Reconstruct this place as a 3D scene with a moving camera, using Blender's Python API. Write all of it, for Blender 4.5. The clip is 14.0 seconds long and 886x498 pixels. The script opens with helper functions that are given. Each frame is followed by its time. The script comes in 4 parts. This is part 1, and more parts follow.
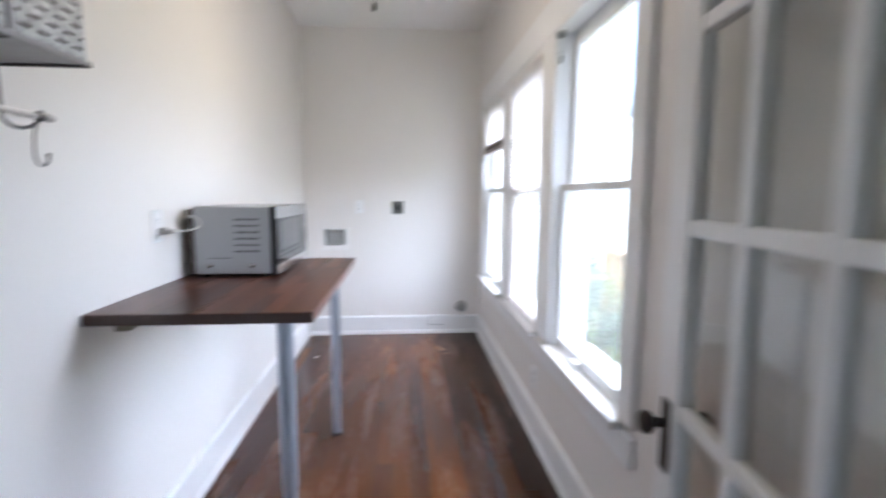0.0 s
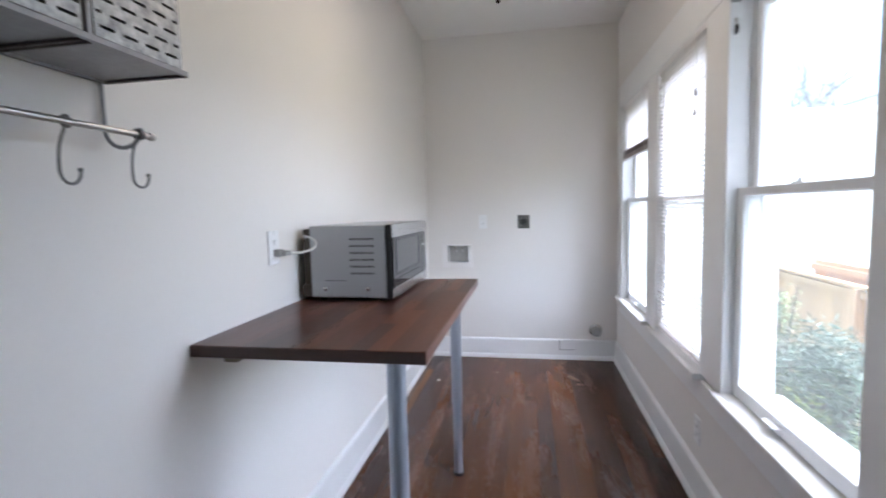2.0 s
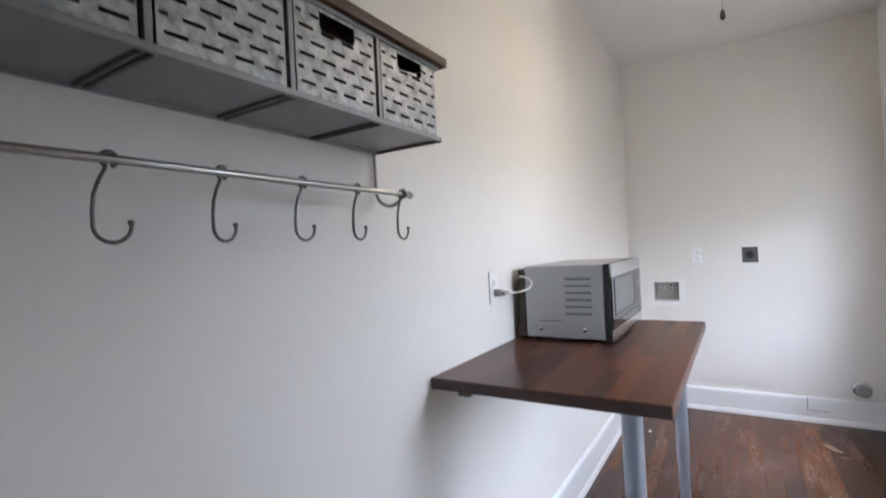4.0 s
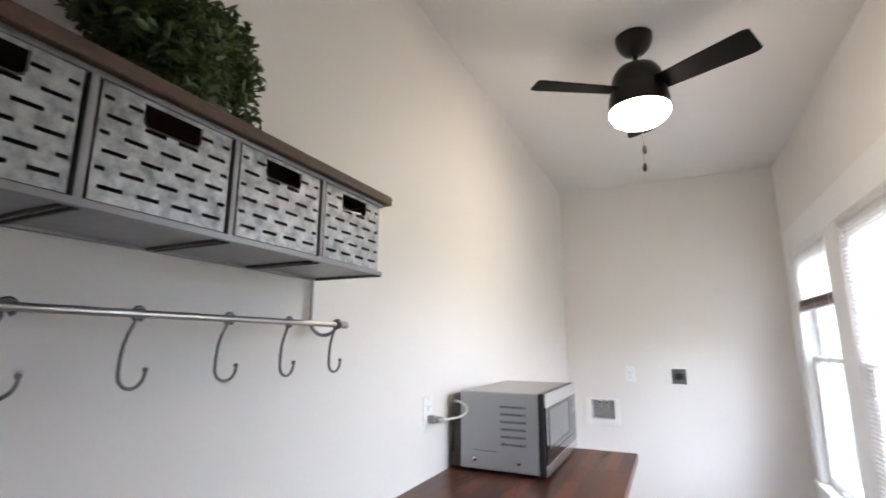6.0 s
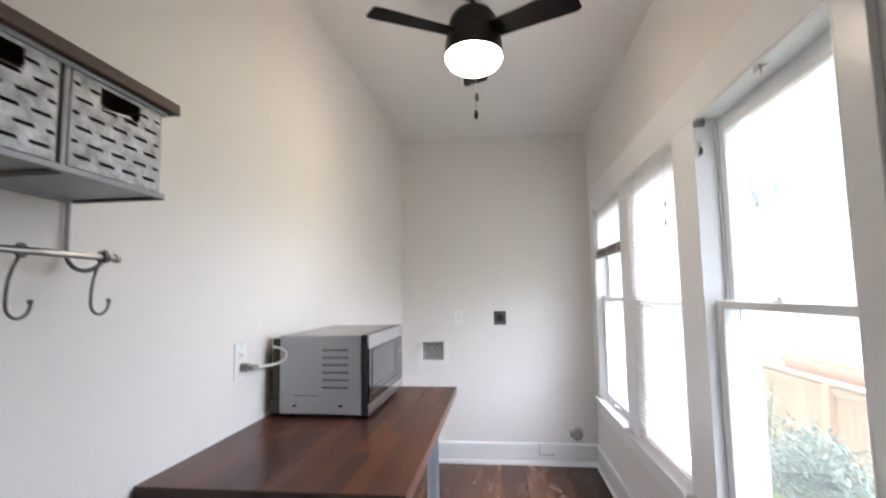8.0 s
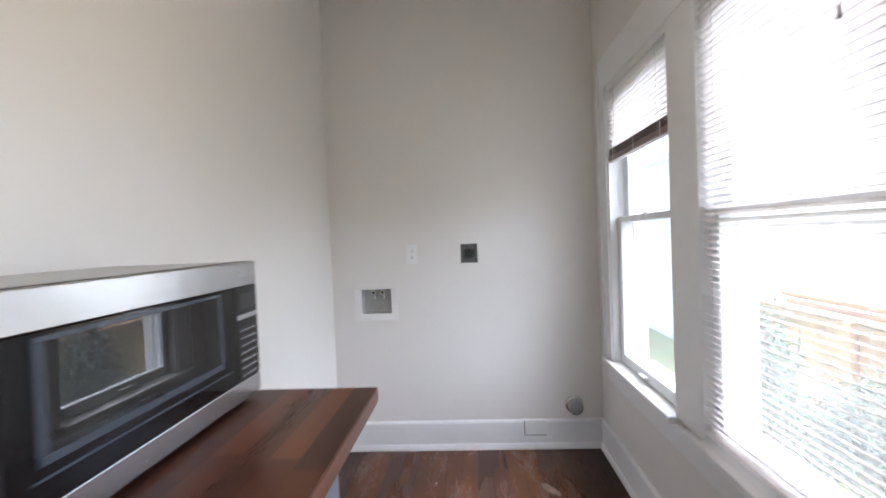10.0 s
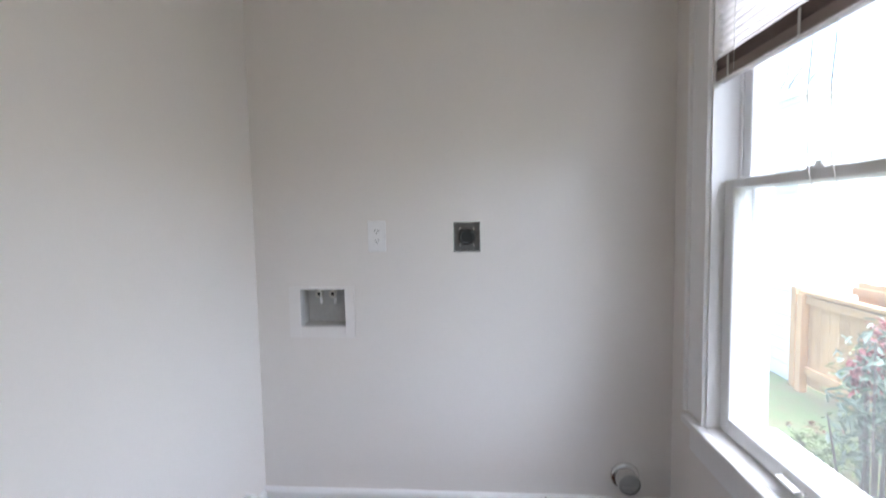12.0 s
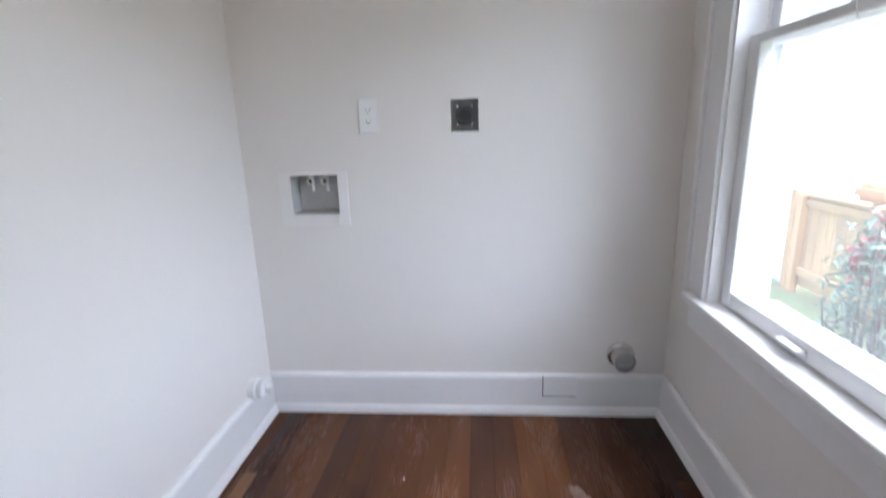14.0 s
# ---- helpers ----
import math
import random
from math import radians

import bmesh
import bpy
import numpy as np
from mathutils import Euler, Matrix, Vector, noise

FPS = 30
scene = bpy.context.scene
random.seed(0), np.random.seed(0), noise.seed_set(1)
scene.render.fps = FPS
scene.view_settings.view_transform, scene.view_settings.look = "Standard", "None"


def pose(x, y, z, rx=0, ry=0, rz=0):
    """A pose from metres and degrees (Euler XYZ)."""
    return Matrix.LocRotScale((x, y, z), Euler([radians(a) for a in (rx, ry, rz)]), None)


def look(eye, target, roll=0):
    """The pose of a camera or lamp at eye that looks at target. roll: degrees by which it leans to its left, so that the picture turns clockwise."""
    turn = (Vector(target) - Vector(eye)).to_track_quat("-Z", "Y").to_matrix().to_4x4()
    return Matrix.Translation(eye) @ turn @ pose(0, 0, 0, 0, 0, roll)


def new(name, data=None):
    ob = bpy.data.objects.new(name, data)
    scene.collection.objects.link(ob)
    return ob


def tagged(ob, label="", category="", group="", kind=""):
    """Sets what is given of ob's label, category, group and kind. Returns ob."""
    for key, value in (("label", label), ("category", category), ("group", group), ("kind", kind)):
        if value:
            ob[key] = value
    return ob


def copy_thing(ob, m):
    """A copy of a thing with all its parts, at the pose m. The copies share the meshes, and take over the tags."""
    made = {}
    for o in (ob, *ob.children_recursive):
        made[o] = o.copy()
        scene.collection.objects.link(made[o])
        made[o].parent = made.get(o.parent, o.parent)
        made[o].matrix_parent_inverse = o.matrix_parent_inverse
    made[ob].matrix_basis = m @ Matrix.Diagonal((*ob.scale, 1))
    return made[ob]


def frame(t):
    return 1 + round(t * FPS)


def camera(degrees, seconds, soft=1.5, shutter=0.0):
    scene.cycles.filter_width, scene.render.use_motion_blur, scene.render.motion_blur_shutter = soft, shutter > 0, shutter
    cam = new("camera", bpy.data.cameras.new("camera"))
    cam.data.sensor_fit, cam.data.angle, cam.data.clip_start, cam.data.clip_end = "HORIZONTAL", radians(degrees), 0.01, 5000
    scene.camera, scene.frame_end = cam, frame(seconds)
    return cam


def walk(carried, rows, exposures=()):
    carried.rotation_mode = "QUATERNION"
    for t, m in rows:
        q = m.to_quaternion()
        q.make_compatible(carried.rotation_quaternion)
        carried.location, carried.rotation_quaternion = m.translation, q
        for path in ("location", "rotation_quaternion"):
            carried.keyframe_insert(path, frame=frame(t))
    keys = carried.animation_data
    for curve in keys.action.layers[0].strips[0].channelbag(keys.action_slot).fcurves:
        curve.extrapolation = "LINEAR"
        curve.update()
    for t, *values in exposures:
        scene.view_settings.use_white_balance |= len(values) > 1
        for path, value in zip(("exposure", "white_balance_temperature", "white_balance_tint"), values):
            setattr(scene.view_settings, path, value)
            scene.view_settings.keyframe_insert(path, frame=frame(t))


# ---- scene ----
cam = camera(86.1, 14.0, soft=1.7, shutter=0.6)
PATH = [
    (0, (0.899, 2.139, 1.3), (1.059, 4.12, 1.071), 0.3),
    (0.2, (0.89, 2.215, 1.286), (0.829, 4.197, 1.021), -0.2),
    (0.3, (0.888, 2.231, 1.29), (0.787, 4.21, 1.023), -0.6),
    (0.5, (0.881, 2.287, 1.286), (0.742, 4.267, 1.041), -0.9),
    (0.7, (0.866, 2.339, 1.297), (0.746, 4.322, 1.069), -0.9),
    (1, (0.86, 2.395, 1.278), (0.762, 4.38, 1.055), -2.0),
    (1.5, (0.874, 2.424, 1.287), (0.682, 4.402, 1.056), -1.0),
    (2, (0.877, 2.422, 1.299), (0.521, 4.383, 1.132), -1.4),
    (2.5, (0.837, 2.401, 1.298), (0.159, 4.277, 1.16), -1.8),
    (3, (0.8, 2.376, 1.298), (-0.137, 4.138, 1.16), -2.0),
    (3.2, (0.787, 2.372, 1.293), (-0.207, 4.101, 1.149), -2.0),
    (5.3, (0.77, 2.365, 1.415), (-0.289, 4.029, 1.751), -1.1),
    (5.5, (0.777, 2.366, 1.419), (-0.227, 4.058, 1.776), -0.7),
    (6, (0.802, 2.369, 1.427), (-0.037, 4.143, 1.813), 0.2),
    (6.5, (0.821, 2.381, 1.422), (0.146, 4.22, 1.824), 0.4),
    (7, (0.842, 2.392, 1.416), (0.335, 4.289, 1.794), 0.6),
    (7.5, (0.853, 2.412, 1.409), (0.488, 4.353, 1.723), 0.5),
    (8, (0.843, 2.466, 1.388), (0.609, 4.444, 1.575), -0.9),
    (8.2, (0.832, 2.502, 1.373), (0.643, 4.489, 1.498), -1.4),
    (10.3, (0.858, 3.87, 1.28), (0.752, 5.867, 1.227), -2.0),
    (10.5, (0.881, 3.984, 1.285), (0.775, 5.981, 1.235), -1.5),
    (11, (0.922, 4.291, 1.306), (0.753, 6.28, 1.184), -0.9),
    (11.5, (0.925, 4.596, 1.307), (0.734, 6.586, 1.256), -1.5),
    (12, (0.896, 4.709, 1.261), (0.728, 6.697, 1.118), -1.1),
    (12.5, (0.899, 4.738, 1.194), (0.723, 6.695, 0.824), -1.1),
    (13, (0.897, 4.732, 1.131), (0.731, 6.629, 0.521), -1.4),
    (13.5, (0.897, 4.73, 1.101), (0.731, 6.604, 0.422), -2.0),
    (14, (0.888, 4.763, 1.129), (0.727, 6.697, 0.642), -1.9),
]
EXPOSURES = [(0.0, 3.12, 5600, 10), (0.5, 2.82, 5600, 10), (1.0, 2.74, 5600, 10), (3.2, 2.76, 5640, 10), (5.3, 3.20, 5920, 10), (7.5, 3.12, 5920, 10), (8.2, 2.86, 5920, 10), (10.5, 2.60, 5900, 10), (11.0, 2.60, 5860, 10), (12.0, 2.44, 5830, 10), (13.0, 2.42, 5680, 10), (14.0, 2.60, 5680, 10)]
walk(cam, [(t, look(eye, target, roll)) for t, eye, target, roll in PATH], EXPOSURES)

# ---- world, sun, exposure ----
world = bpy.data.worlds.new("sky")
scene.world = world
world.use_nodes = True
wn = world.node_tree.nodes
sky = wn.new("ShaderNodeTexSky")
sky.sky_type = "NISHITA"
sky.sun_disc = False
sky.sun_elevation, sky.sun_rotation = radians(61), radians(98)
sky.air_density, sky.dust_density, sky.ozone_density = 1.0, 2.0, 1.0
wn["Background"].inputs["Strength"].default_value = 0.14
world.node_tree.links.new(sky.outputs[0], wn["Background"].inputs["Color"])
sun_data = bpy.data.lights.new("sun", "SUN")
sun_data.energy, sun_data.angle, sun_data.color = 3.35, radians(112), (1.0, 0.99, 0.99)
sun = new("sun", sun_data)
sun.matrix_world = look((0, 0, 20), (-8 * math.sin(radians(98)), -8 * math.cos(radians(98)), 20 - 8 * math.tan(radians(61))))


# ---- materials ----
def mat(name, color, rough=0.5, metal=0.0, var=0.06, scale=3.0, fine=60.0, bump=0.05, coat=0.0, spec=0.5, emit=0.0, stretch=(1, 1, 1), dark=None, rand=0.0):
    """A surface with broad stains, fine grain and a little relief. var: how far the colour strays; rand: by object."""
    m = bpy.data.materials.new(name)
    m.use_nodes = True
    nt = m.node_tree
    b = nt.nodes["Principled BSDF"]
    N = lambda kind: nt.nodes.new(kind)
    L = nt.links.new
    co, mp = N("ShaderNodeTexCoord"), N("ShaderNodeMapping")
    mp.inputs["Scale"].default_value = stretch
    L(co.outputs["Object"], mp.inputs["Vector"])
    big, small = N("ShaderNodeTexNoise"), N("ShaderNodeTexNoise")
    big.inputs["Scale"].default_value, small.inputs["Scale"].default_value = scale, fine
    big.inputs["Detail"].default_value, small.inputs["Detail"].default_value = 4, 3
    L(mp.outputs[0], big.inputs["Vector"]), L(mp.outputs[0], small.inputs["Vector"])
    mixf = N("ShaderNodeMath")
    mixf.operation = "MULTIPLY_ADD"
    mixf.inputs[1].default_value = 0.4
    L(small.outputs["Fac"], mixf.inputs[0]), L(big.outputs["Fac"], mixf.inputs[2])
    ramp = N("ShaderNodeMapRange")
    ramp.inputs["From Min"].default_value, ramp.inputs["From Max"].default_value = 0.45, 0.95
    L(mixf.outputs[0], ramp.inputs["Value"])
    mix = N("ShaderNodeMix")
    mix.data_type = "RGBA"
    lo = dark or tuple(c * (1 - 2 * var) for c in color)
    mix.inputs["A"].default_value, mix.inputs["B"].default_value = (*lo, 1), (*color, 1)
    L(ramp.outputs[0], mix.inputs["Factor"])
    out = mix.outputs["Result"]
    if rand:
        info, hsv, mr = N("ShaderNodeObjectInfo"), N("ShaderNodeHueSaturation"), N("ShaderNodeMapRange")
        mr.inputs["To Min"].default_value, mr.inputs["To Max"].default_value = 1 - rand, 1 + rand
        L(info.outputs["Random"], mr.inputs["Value"]), L(mr.outputs[0], hsv.inputs["Value"])
        L(out, hsv.inputs["Color"])
        out = hsv.outputs[0]
        off = N("ShaderNodeVectorMath")
        off.operation = "MULTIPLY_ADD"
        off.inputs[1].default_value = (37, 53, 71)
        L(info.outputs["Random"], off.inputs[0]), L(co.outputs["Object"], off.inputs[2]), L(off.outputs[0], mp.inputs["Vector"])
    L(out, b.inputs["Base Color"])
    rr = N("ShaderNodeMapRange")
    rr.inputs["To Min"].default_value, rr.inputs["To Max"].default_value = min(1, rough * 1.12), rough * 0.88
    L(small.outputs["Fac"], rr.inputs["Value"]), L(rr.outputs[0], b.inputs["Roughness"])
    b.inputs["Metallic"].default_value = metal
    b.inputs["Specular IOR Level"].default_value = spec
    b.inputs["Coat Weight"].default_value = coat
    b.inputs["Coat Roughness"].default_value = 0.15
    if bump:
        bp = N("ShaderNodeBump")
        bp.inputs["Strength"].default_value, bp.inputs["Distance"].default_value = min(1, bump * 4), 0.002
        L(mixf.outputs[0], bp.inputs["Height"]), L(bp.outputs[0], b.inputs["Normal"])
    if emit:
        b.inputs["Emission Color"].default_value = (*color, 1)
        b.inputs["Emission Strength"].default_value = emit
    return m


def glass(name, tint=(1, 1, 1), rough=0.0, glare=0.0):
    """Thin pane: clear, with a mirror-like share that grows at grazing angles, and a translucent veil for glare."""
    m = bpy.data.materials.new(name)
    m.use_nodes = True
    nt = m.node_tree
    nt.nodes.clear()
    out, mx, tr, gl, lw = (nt.nodes.new(k) for k in ("ShaderNodeOutputMaterial", "ShaderNodeMixShader", "ShaderNodeBsdfTransparent", "ShaderNodeBsdfGlossy", "ShaderNodeLayerWeight"))
    lw.inputs["Blend"].default_value = 0.5
    tr.inputs["Color"].default_value = (*tint, 1)
    gl.inputs["Roughness"].default_value = rough
    pw, dbl = nt.nodes.new("ShaderNodeMath"), nt.nodes.new("ShaderNodeMath")
    pw.operation, dbl.operation, dbl.use_clamp = "POWER", "MULTIPLY_ADD", True
    pw.inputs[1].default_value, dbl.inputs[1].default_value, dbl.inputs[2].default_value = 5.0, 0.92, 0.08
    nt.links.new(lw.outputs["Facing"], pw.inputs[0]), nt.links.new(pw.outputs[0], dbl.inputs[0])
    nt.links.new(dbl.outputs[0], mx.inputs[0]), nt.links.new(tr.outputs[0], mx.inputs[1]), nt.links.new(gl.outputs[0], mx.inputs[2])
    last = mx
    # haze of bright daylight, put into the pane as an uneven translucent share
    if glare:
        last, veil = nt.nodes.new("ShaderNodeMixShader"), nt.nodes.new("ShaderNodeBsdfTranslucent")
        tx, mr = nt.nodes.new("ShaderNodeTexNoise"), nt.nodes.new("ShaderNodeMapRange")
        tx.inputs["Scale"].default_value, tx.inputs["Detail"].default_value = 4.0, 4.0
        mr.inputs["To Min"].default_value, mr.inputs["To Max"].default_value = glare * 0.6, glare * 1.4
        nt.links.new(tx.outputs["Fac"], mr.inputs["Value"]), nt.links.new(mr.outputs[0], last.inputs[0])
        nt.links.new(mx.outputs[0], last.inputs[1]), nt.links.new(veil.outputs[0], last.inputs[2])
    nt.links.new(last.outputs[0], out.inputs[0])
    return m


def wood(name, stops, by_piece, by_stain, rough, by_grain=0.32, relief=0.25, worn=None, spec=0.22):
    """Stained boards that run along y: each piece has its own tone; long grain, broad dark stains, dull and glossy spots."""
    m = bpy.data.materials.new(name)
    m.use_nodes = True
    nt = m.node_tree
    b, N, L = nt.nodes["Principled BSDF"], nt.nodes.new, nt.links.new
    co, info = N("ShaderNodeTexCoord"), N("ShaderNodeObjectInfo")
    def noise_of(scale, stretch, shift, detail=4):
        mp, tx, off = N("ShaderNodeMapping"), N("ShaderNodeTexNoise"), N("ShaderNodeVectorMath")
        mp.inputs["Scale"].default_value = stretch
        tx.inputs["Scale"].default_value, tx.inputs["Detail"].default_value = scale, detail
        off.operation = "MULTIPLY_ADD"
        off.inputs[1].default_value = (31 * shift, 57 * shift, 13 * shift)
        L(info.outputs["Random"], off.inputs[0]), L(co.outputs["Object"], off.inputs[2])
        L(off.outputs[0], mp.inputs["Vector"]), L(mp.outputs[0], tx.inputs["Vector"])
        return tx.outputs["Fac"]
    def madd(a, k, c):
        n = N("ShaderNodeMath")
        n.operation = "MULTIPLY_ADD"
        L(a, n.inputs[0])
        n.inputs[1].default_value = k
        if isinstance(c, float):
            n.inputs[2].default_value = c
        else:
            L(c, n.inputs[2])
        return n.outputs[0]
    grain = noise_of(7.0, (9, 0.6, 9), 1.0, 3)
    fine = noise_of(42.0, (9, 0.5, 9), 1.0, 3)
    stain = noise_of(2.3, (3.6, 0.6, 1), 0.0, 4)
    v = madd(info.outputs["Random"], by_piece, 0.5 - by_piece / 2 - by_grain / 2 - 0.04 - by_stain * 1.1)
    v = madd(grain, by_grain, v)
    v = madd(fine, by_grain * 0.18, v)
    v = madd(stain, by_stain * 2.2, v)
    if worn:                                   # trodden middle, older darker stain along the walls
        sep, d, ab = N("ShaderNodeSeparateXYZ"), N("ShaderNodeMath"), N("ShaderNodeMath")
        d.operation, ab.operation = "SUBTRACT", "ABSOLUTE"
        d.inputs[1].default_value = worn[0]
        L(co.outputs["Object"], sep.inputs[0]), L(sep.outputs["X"], d.inputs[0]), L(d.outputs[0], ab.inputs[0])
        band = N("ShaderNodeMapRange")
        band.interpolation_type = "SMOOTHSTEP"
        band.inputs["From Min"].default_value, band.inputs["From Max"].default_value = worn[1] * 0.55, worn[1] * 1.2
        band.inputs["To Min"].default_value, band.inputs["To Max"].default_value = 0.07, -0.13
        L(ab.outputs[0], band.inputs["Value"])
        v = madd(band.outputs[0], 1.0, v)
    ramp = N("ShaderNodeValToRGB")
    while len(ramp.color_ramp.elements) < len(stops):
        ramp.color_ramp.elements.new(0.5)
    for e, (at, col) in zip(ramp.color_ramp.elements, stops):
        e.position, e.color = at, (*col, 1)
    L(v, ramp.inputs[0]), L(ramp.outputs[0], b.inputs["Base Color"])
    b.inputs["Specular IOR Level"].default_value = spec
    L(madd(stain, 0.14, madd(fine, 0.10, rough - 0.12)), b.inputs["Roughness"])
    bp = N("ShaderNodeBump")
    bp.inputs["Strength"].default_value, bp.inputs["Distance"].default_value = relief, 0.0015
    L(madd(grain, 0.6, fine), bp.inputs["Height"]), L(bp.outputs[0], b.inputs["Normal"])
    return m


M_WALL = mat("wall_paint", (0.757, 0.728, 0.697), 0.55, var=0.018, scale=1.2, fine=90, bump=0.06)
M_CEIL = mat("ceiling_paint", (0.77, 0.745, 0.715), 0.7, var=0.018, scale=1.0, fine=70, bump=0.05)
M_TRIM = mat("trim_paint", (0.80, 0.80, 0.80), 0.32, var=0.025, scale=2.5, fine=40, bump=0.03)
M_SASH = mat("sash_paint", (0.78, 0.79, 0.80), 0.35, var=0.04, scale=4, fine=60, bump=0.03)
M_FLOOR = wood("stained_floorboard", [(0.0, (0.014, 0.0055, 0.0035)), (0.28, (0.036, 0.0125, 0.0058)), (0.55, (0.088, 0.031, 0.0115)), (0.82, (0.150, 0.058, 0.019)), (1.0, (0.185, 0.082, 0.030))], 0.28, 0.20, 0.26, 0.16, 0.03, (0.80, 0.62), 0.36)
M_WORNSTRIP = wood("bare_floorboard", [(0.0, (0.06, 0.024, 0.010)), (0.5, (0.155, 0.072, 0.028)), (1.0, (0.25, 0.13, 0.055))], 0.0, 0.35, 0.4, 0.3, 0.1)
M_SUB = mat("subfloor", (0.03, 0.015, 0.01), 0.8)
M_PATCH = mat("scraped_patch", (0.27, 0.20, 0.155), 0.6, var=0.2, scale=26, dark=(0.11, 0.055, 0.032))
M_STAVE = wood("walnut_stave", [(0.0, (0.030, 0.013, 0.011)), (0.35, (0.062, 0.024, 0.016)), (0.7, (0.118, 0.042, 0.022)), (1.0, (0.21, 0.082, 0.034))], 0.72, 0.10, 0.30, 0.09, 0.03, None, 0.3)
M_LEG = mat("grey_steel_leg", (0.40, 0.43, 0.49), 0.35, metal=0.55, var=0.05, scale=8)
M_BRKT = mat("bracket_wood", (0.20, 0.17, 0.125), 0.6, var=0.1)
M_GALV = mat("galvanized_steel", (0.56, 0.57, 0.58), 0.46, metal=0.55, var=0.2, scale=48, fine=130, bump=0.02, dark=(0.21, 0.22, 0.23))
M_FRAME = mat("grey_steel_frame", (0.30, 0.30, 0.31), 0.42, metal=0.75, var=0.1, scale=12)
M_DARKFR = mat("dark_steel_edge", (0.10, 0.09, 0.09), 0.45, metal=0.6, var=0.1, scale=12)
M_SHELFWOOD = mat("weathered_brown_board", (0.155, 0.092, 0.062), 0.62, var=0.2, scale=4, fine=50, stretch=(8, 1, 8), dark=(0.075, 0.043, 0.03), bump=0.1)
M_HOOK = mat("brushed_hook_steel", (0.46, 0.45, 0.43), 0.30, metal=1.0, var=0.08, scale=30)
M_DHOOK = mat("dark_hook_steel", (0.17, 0.165, 0.16), 0.34, metal=0.9, var=0.12, scale=30)
M_EDGE = mat("dark_stained_edge", (0.060, 0.027, 0.019), 0.4, var=0.2, scale=9, stretch=(1, 1, 6))
# walnut lightened to carry the sheen from the windows
M_LITEDGE = mat("window_lit_walnut_edge", (0.150, 0.066, 0.045), 0.30, var=0.2, scale=9, stretch=(6, 1, 6))
M_LEAF = mat("boxwood_leaf", (0.130, 0.180, 0.048), 0.5, var=0.3, scale=14, fine=60, dark=(0.030, 0.058, 0.016), bump=0)
M_FOB = mat("black_wooden_fob", (0.008, 0.007, 0.006), 0.8, var=0.1, bump=0, spec=0.08)
M_STEM = mat("twig", (0.10, 0.075, 0.045), 0.8, var=0.2, scale=20)
M_POT = mat("tan_pot", (0.27, 0.22, 0.17), 0.8, var=0.2, scale=12, bump=0.2)
M_MW = mat("microwave_grey", (0.42, 0.425, 0.435), 0.38, metal=0.35, var=0.03, scale=4, fine=160, bump=0.02)
M_STEEL = mat("brushed_stainless", (0.62, 0.62, 0.62), 0.26, metal=1.0, var=0.04, scale=3, fine=90, stretch=(1, 0.1, 12), bump=0.01)
M_BLACK = mat("black_plastic", (0.012, 0.012, 0.013), 0.3, var=0.05, scale=8, bump=0.01)
M_GLOSS = mat("black_glass", (0.006, 0.006, 0.007), 0.07, var=0.05, scale=6, bump=0, spec=0.5)
M_MWWIN = mat("smoked_window", (0.012, 0.012, 0.013), 0.02, var=0.05, bump=0, spec=0.8)
M_BLUEFR = mat("blue_grey_plastic", (0.045, 0.055, 0.070), 0.25, var=0.05, scale=8, bump=0)
M_MWBACK = mat("rear_cover_brown", (0.075, 0.062, 0.048), 0.6, var=0.15, scale=8)
M_PLATE = mat("white_plastic", (0.80, 0.80, 0.80), 0.28, var=0.015, scale=6, bump=0.01)
M_CORD = mat("cord_grey", (0.62, 0.61, 0.58), 0.4, var=0.03)
M_BRONZE = mat("dark_bronze_fan", (0.010, 0.008, 0.0075), 0.30, metal=0.2, var=0.1, scale=9, bump=0.01)
M_BLADE = mat("dark_fan_blade", (0.0055, 0.005, 0.005), 0.6, spec=0.12, var=0.15, scale=5, stretch=(1, 8, 1), bump=0.02)
M_GLOBE = mat("opal_lamp_glass", (1.0, 0.79, 0.57), 0.3, var=0.0, bump=0, emit=5.8)
M_IRON = mat("aged_iron", (0.045, 0.04, 0.038), 0.4, metal=0.7, var=0.15, scale=20)
M_CHROME = mat("dull_chrome", (0.68, 0.67, 0.65), 0.25, metal=1.0, var=0.1, scale=25)
M_BOXGREY = mat("grey_box_steel", (0.34, 0.335, 0.325), 0.5, var=0.08, scale=20)
M_BRASS = mat("brass_valve", (0.75, 0.72, 0.66), 0.3, metal=0.8, var=0.08, scale=30)
M_SLOT = mat("dark_slot", (0.01, 0.01, 0.01), 0.7, bump=0)
M_BLIND = mat("white_vinyl_slat", (0.82, 0.80, 0.78), 0.4, var=0.02, scale=6, bump=0.01)
bl_nt = M_BLIND.node_tree
bl_mix, bl_tr = bl_nt.nodes.new("ShaderNodeMixShader"), bl_nt.nodes.new("ShaderNodeBsdfTranslucent")
bl_tr.inputs["Color"].default_value, bl_mix.inputs[0].default_value = (0.90, 0.87, 0.86, 1), 0.60
bl_nt.links.new(bl_nt.nodes["Principled BSDF"].outputs[0], bl_mix.inputs[1]), bl_nt.links.new(bl_tr.outputs[0], bl_mix.inputs[2])
bl_nt.links.new(bl_mix.outputs[0], bl_nt.nodes["Material Output"].inputs["Surface"])
# white vinyl coloured darker, for the shade of the backlit stack
M_BLINDSHADE = mat("shaded_blind_stack", (0.25, 0.195, 0.18), 0.5, var=0.06, scale=6, bump=0.01)
M_GLASS = glass("window_glass", glare=0.028)
M_DOORGLASS = glass("door_glass", (0.93, 0.94, 0.93))
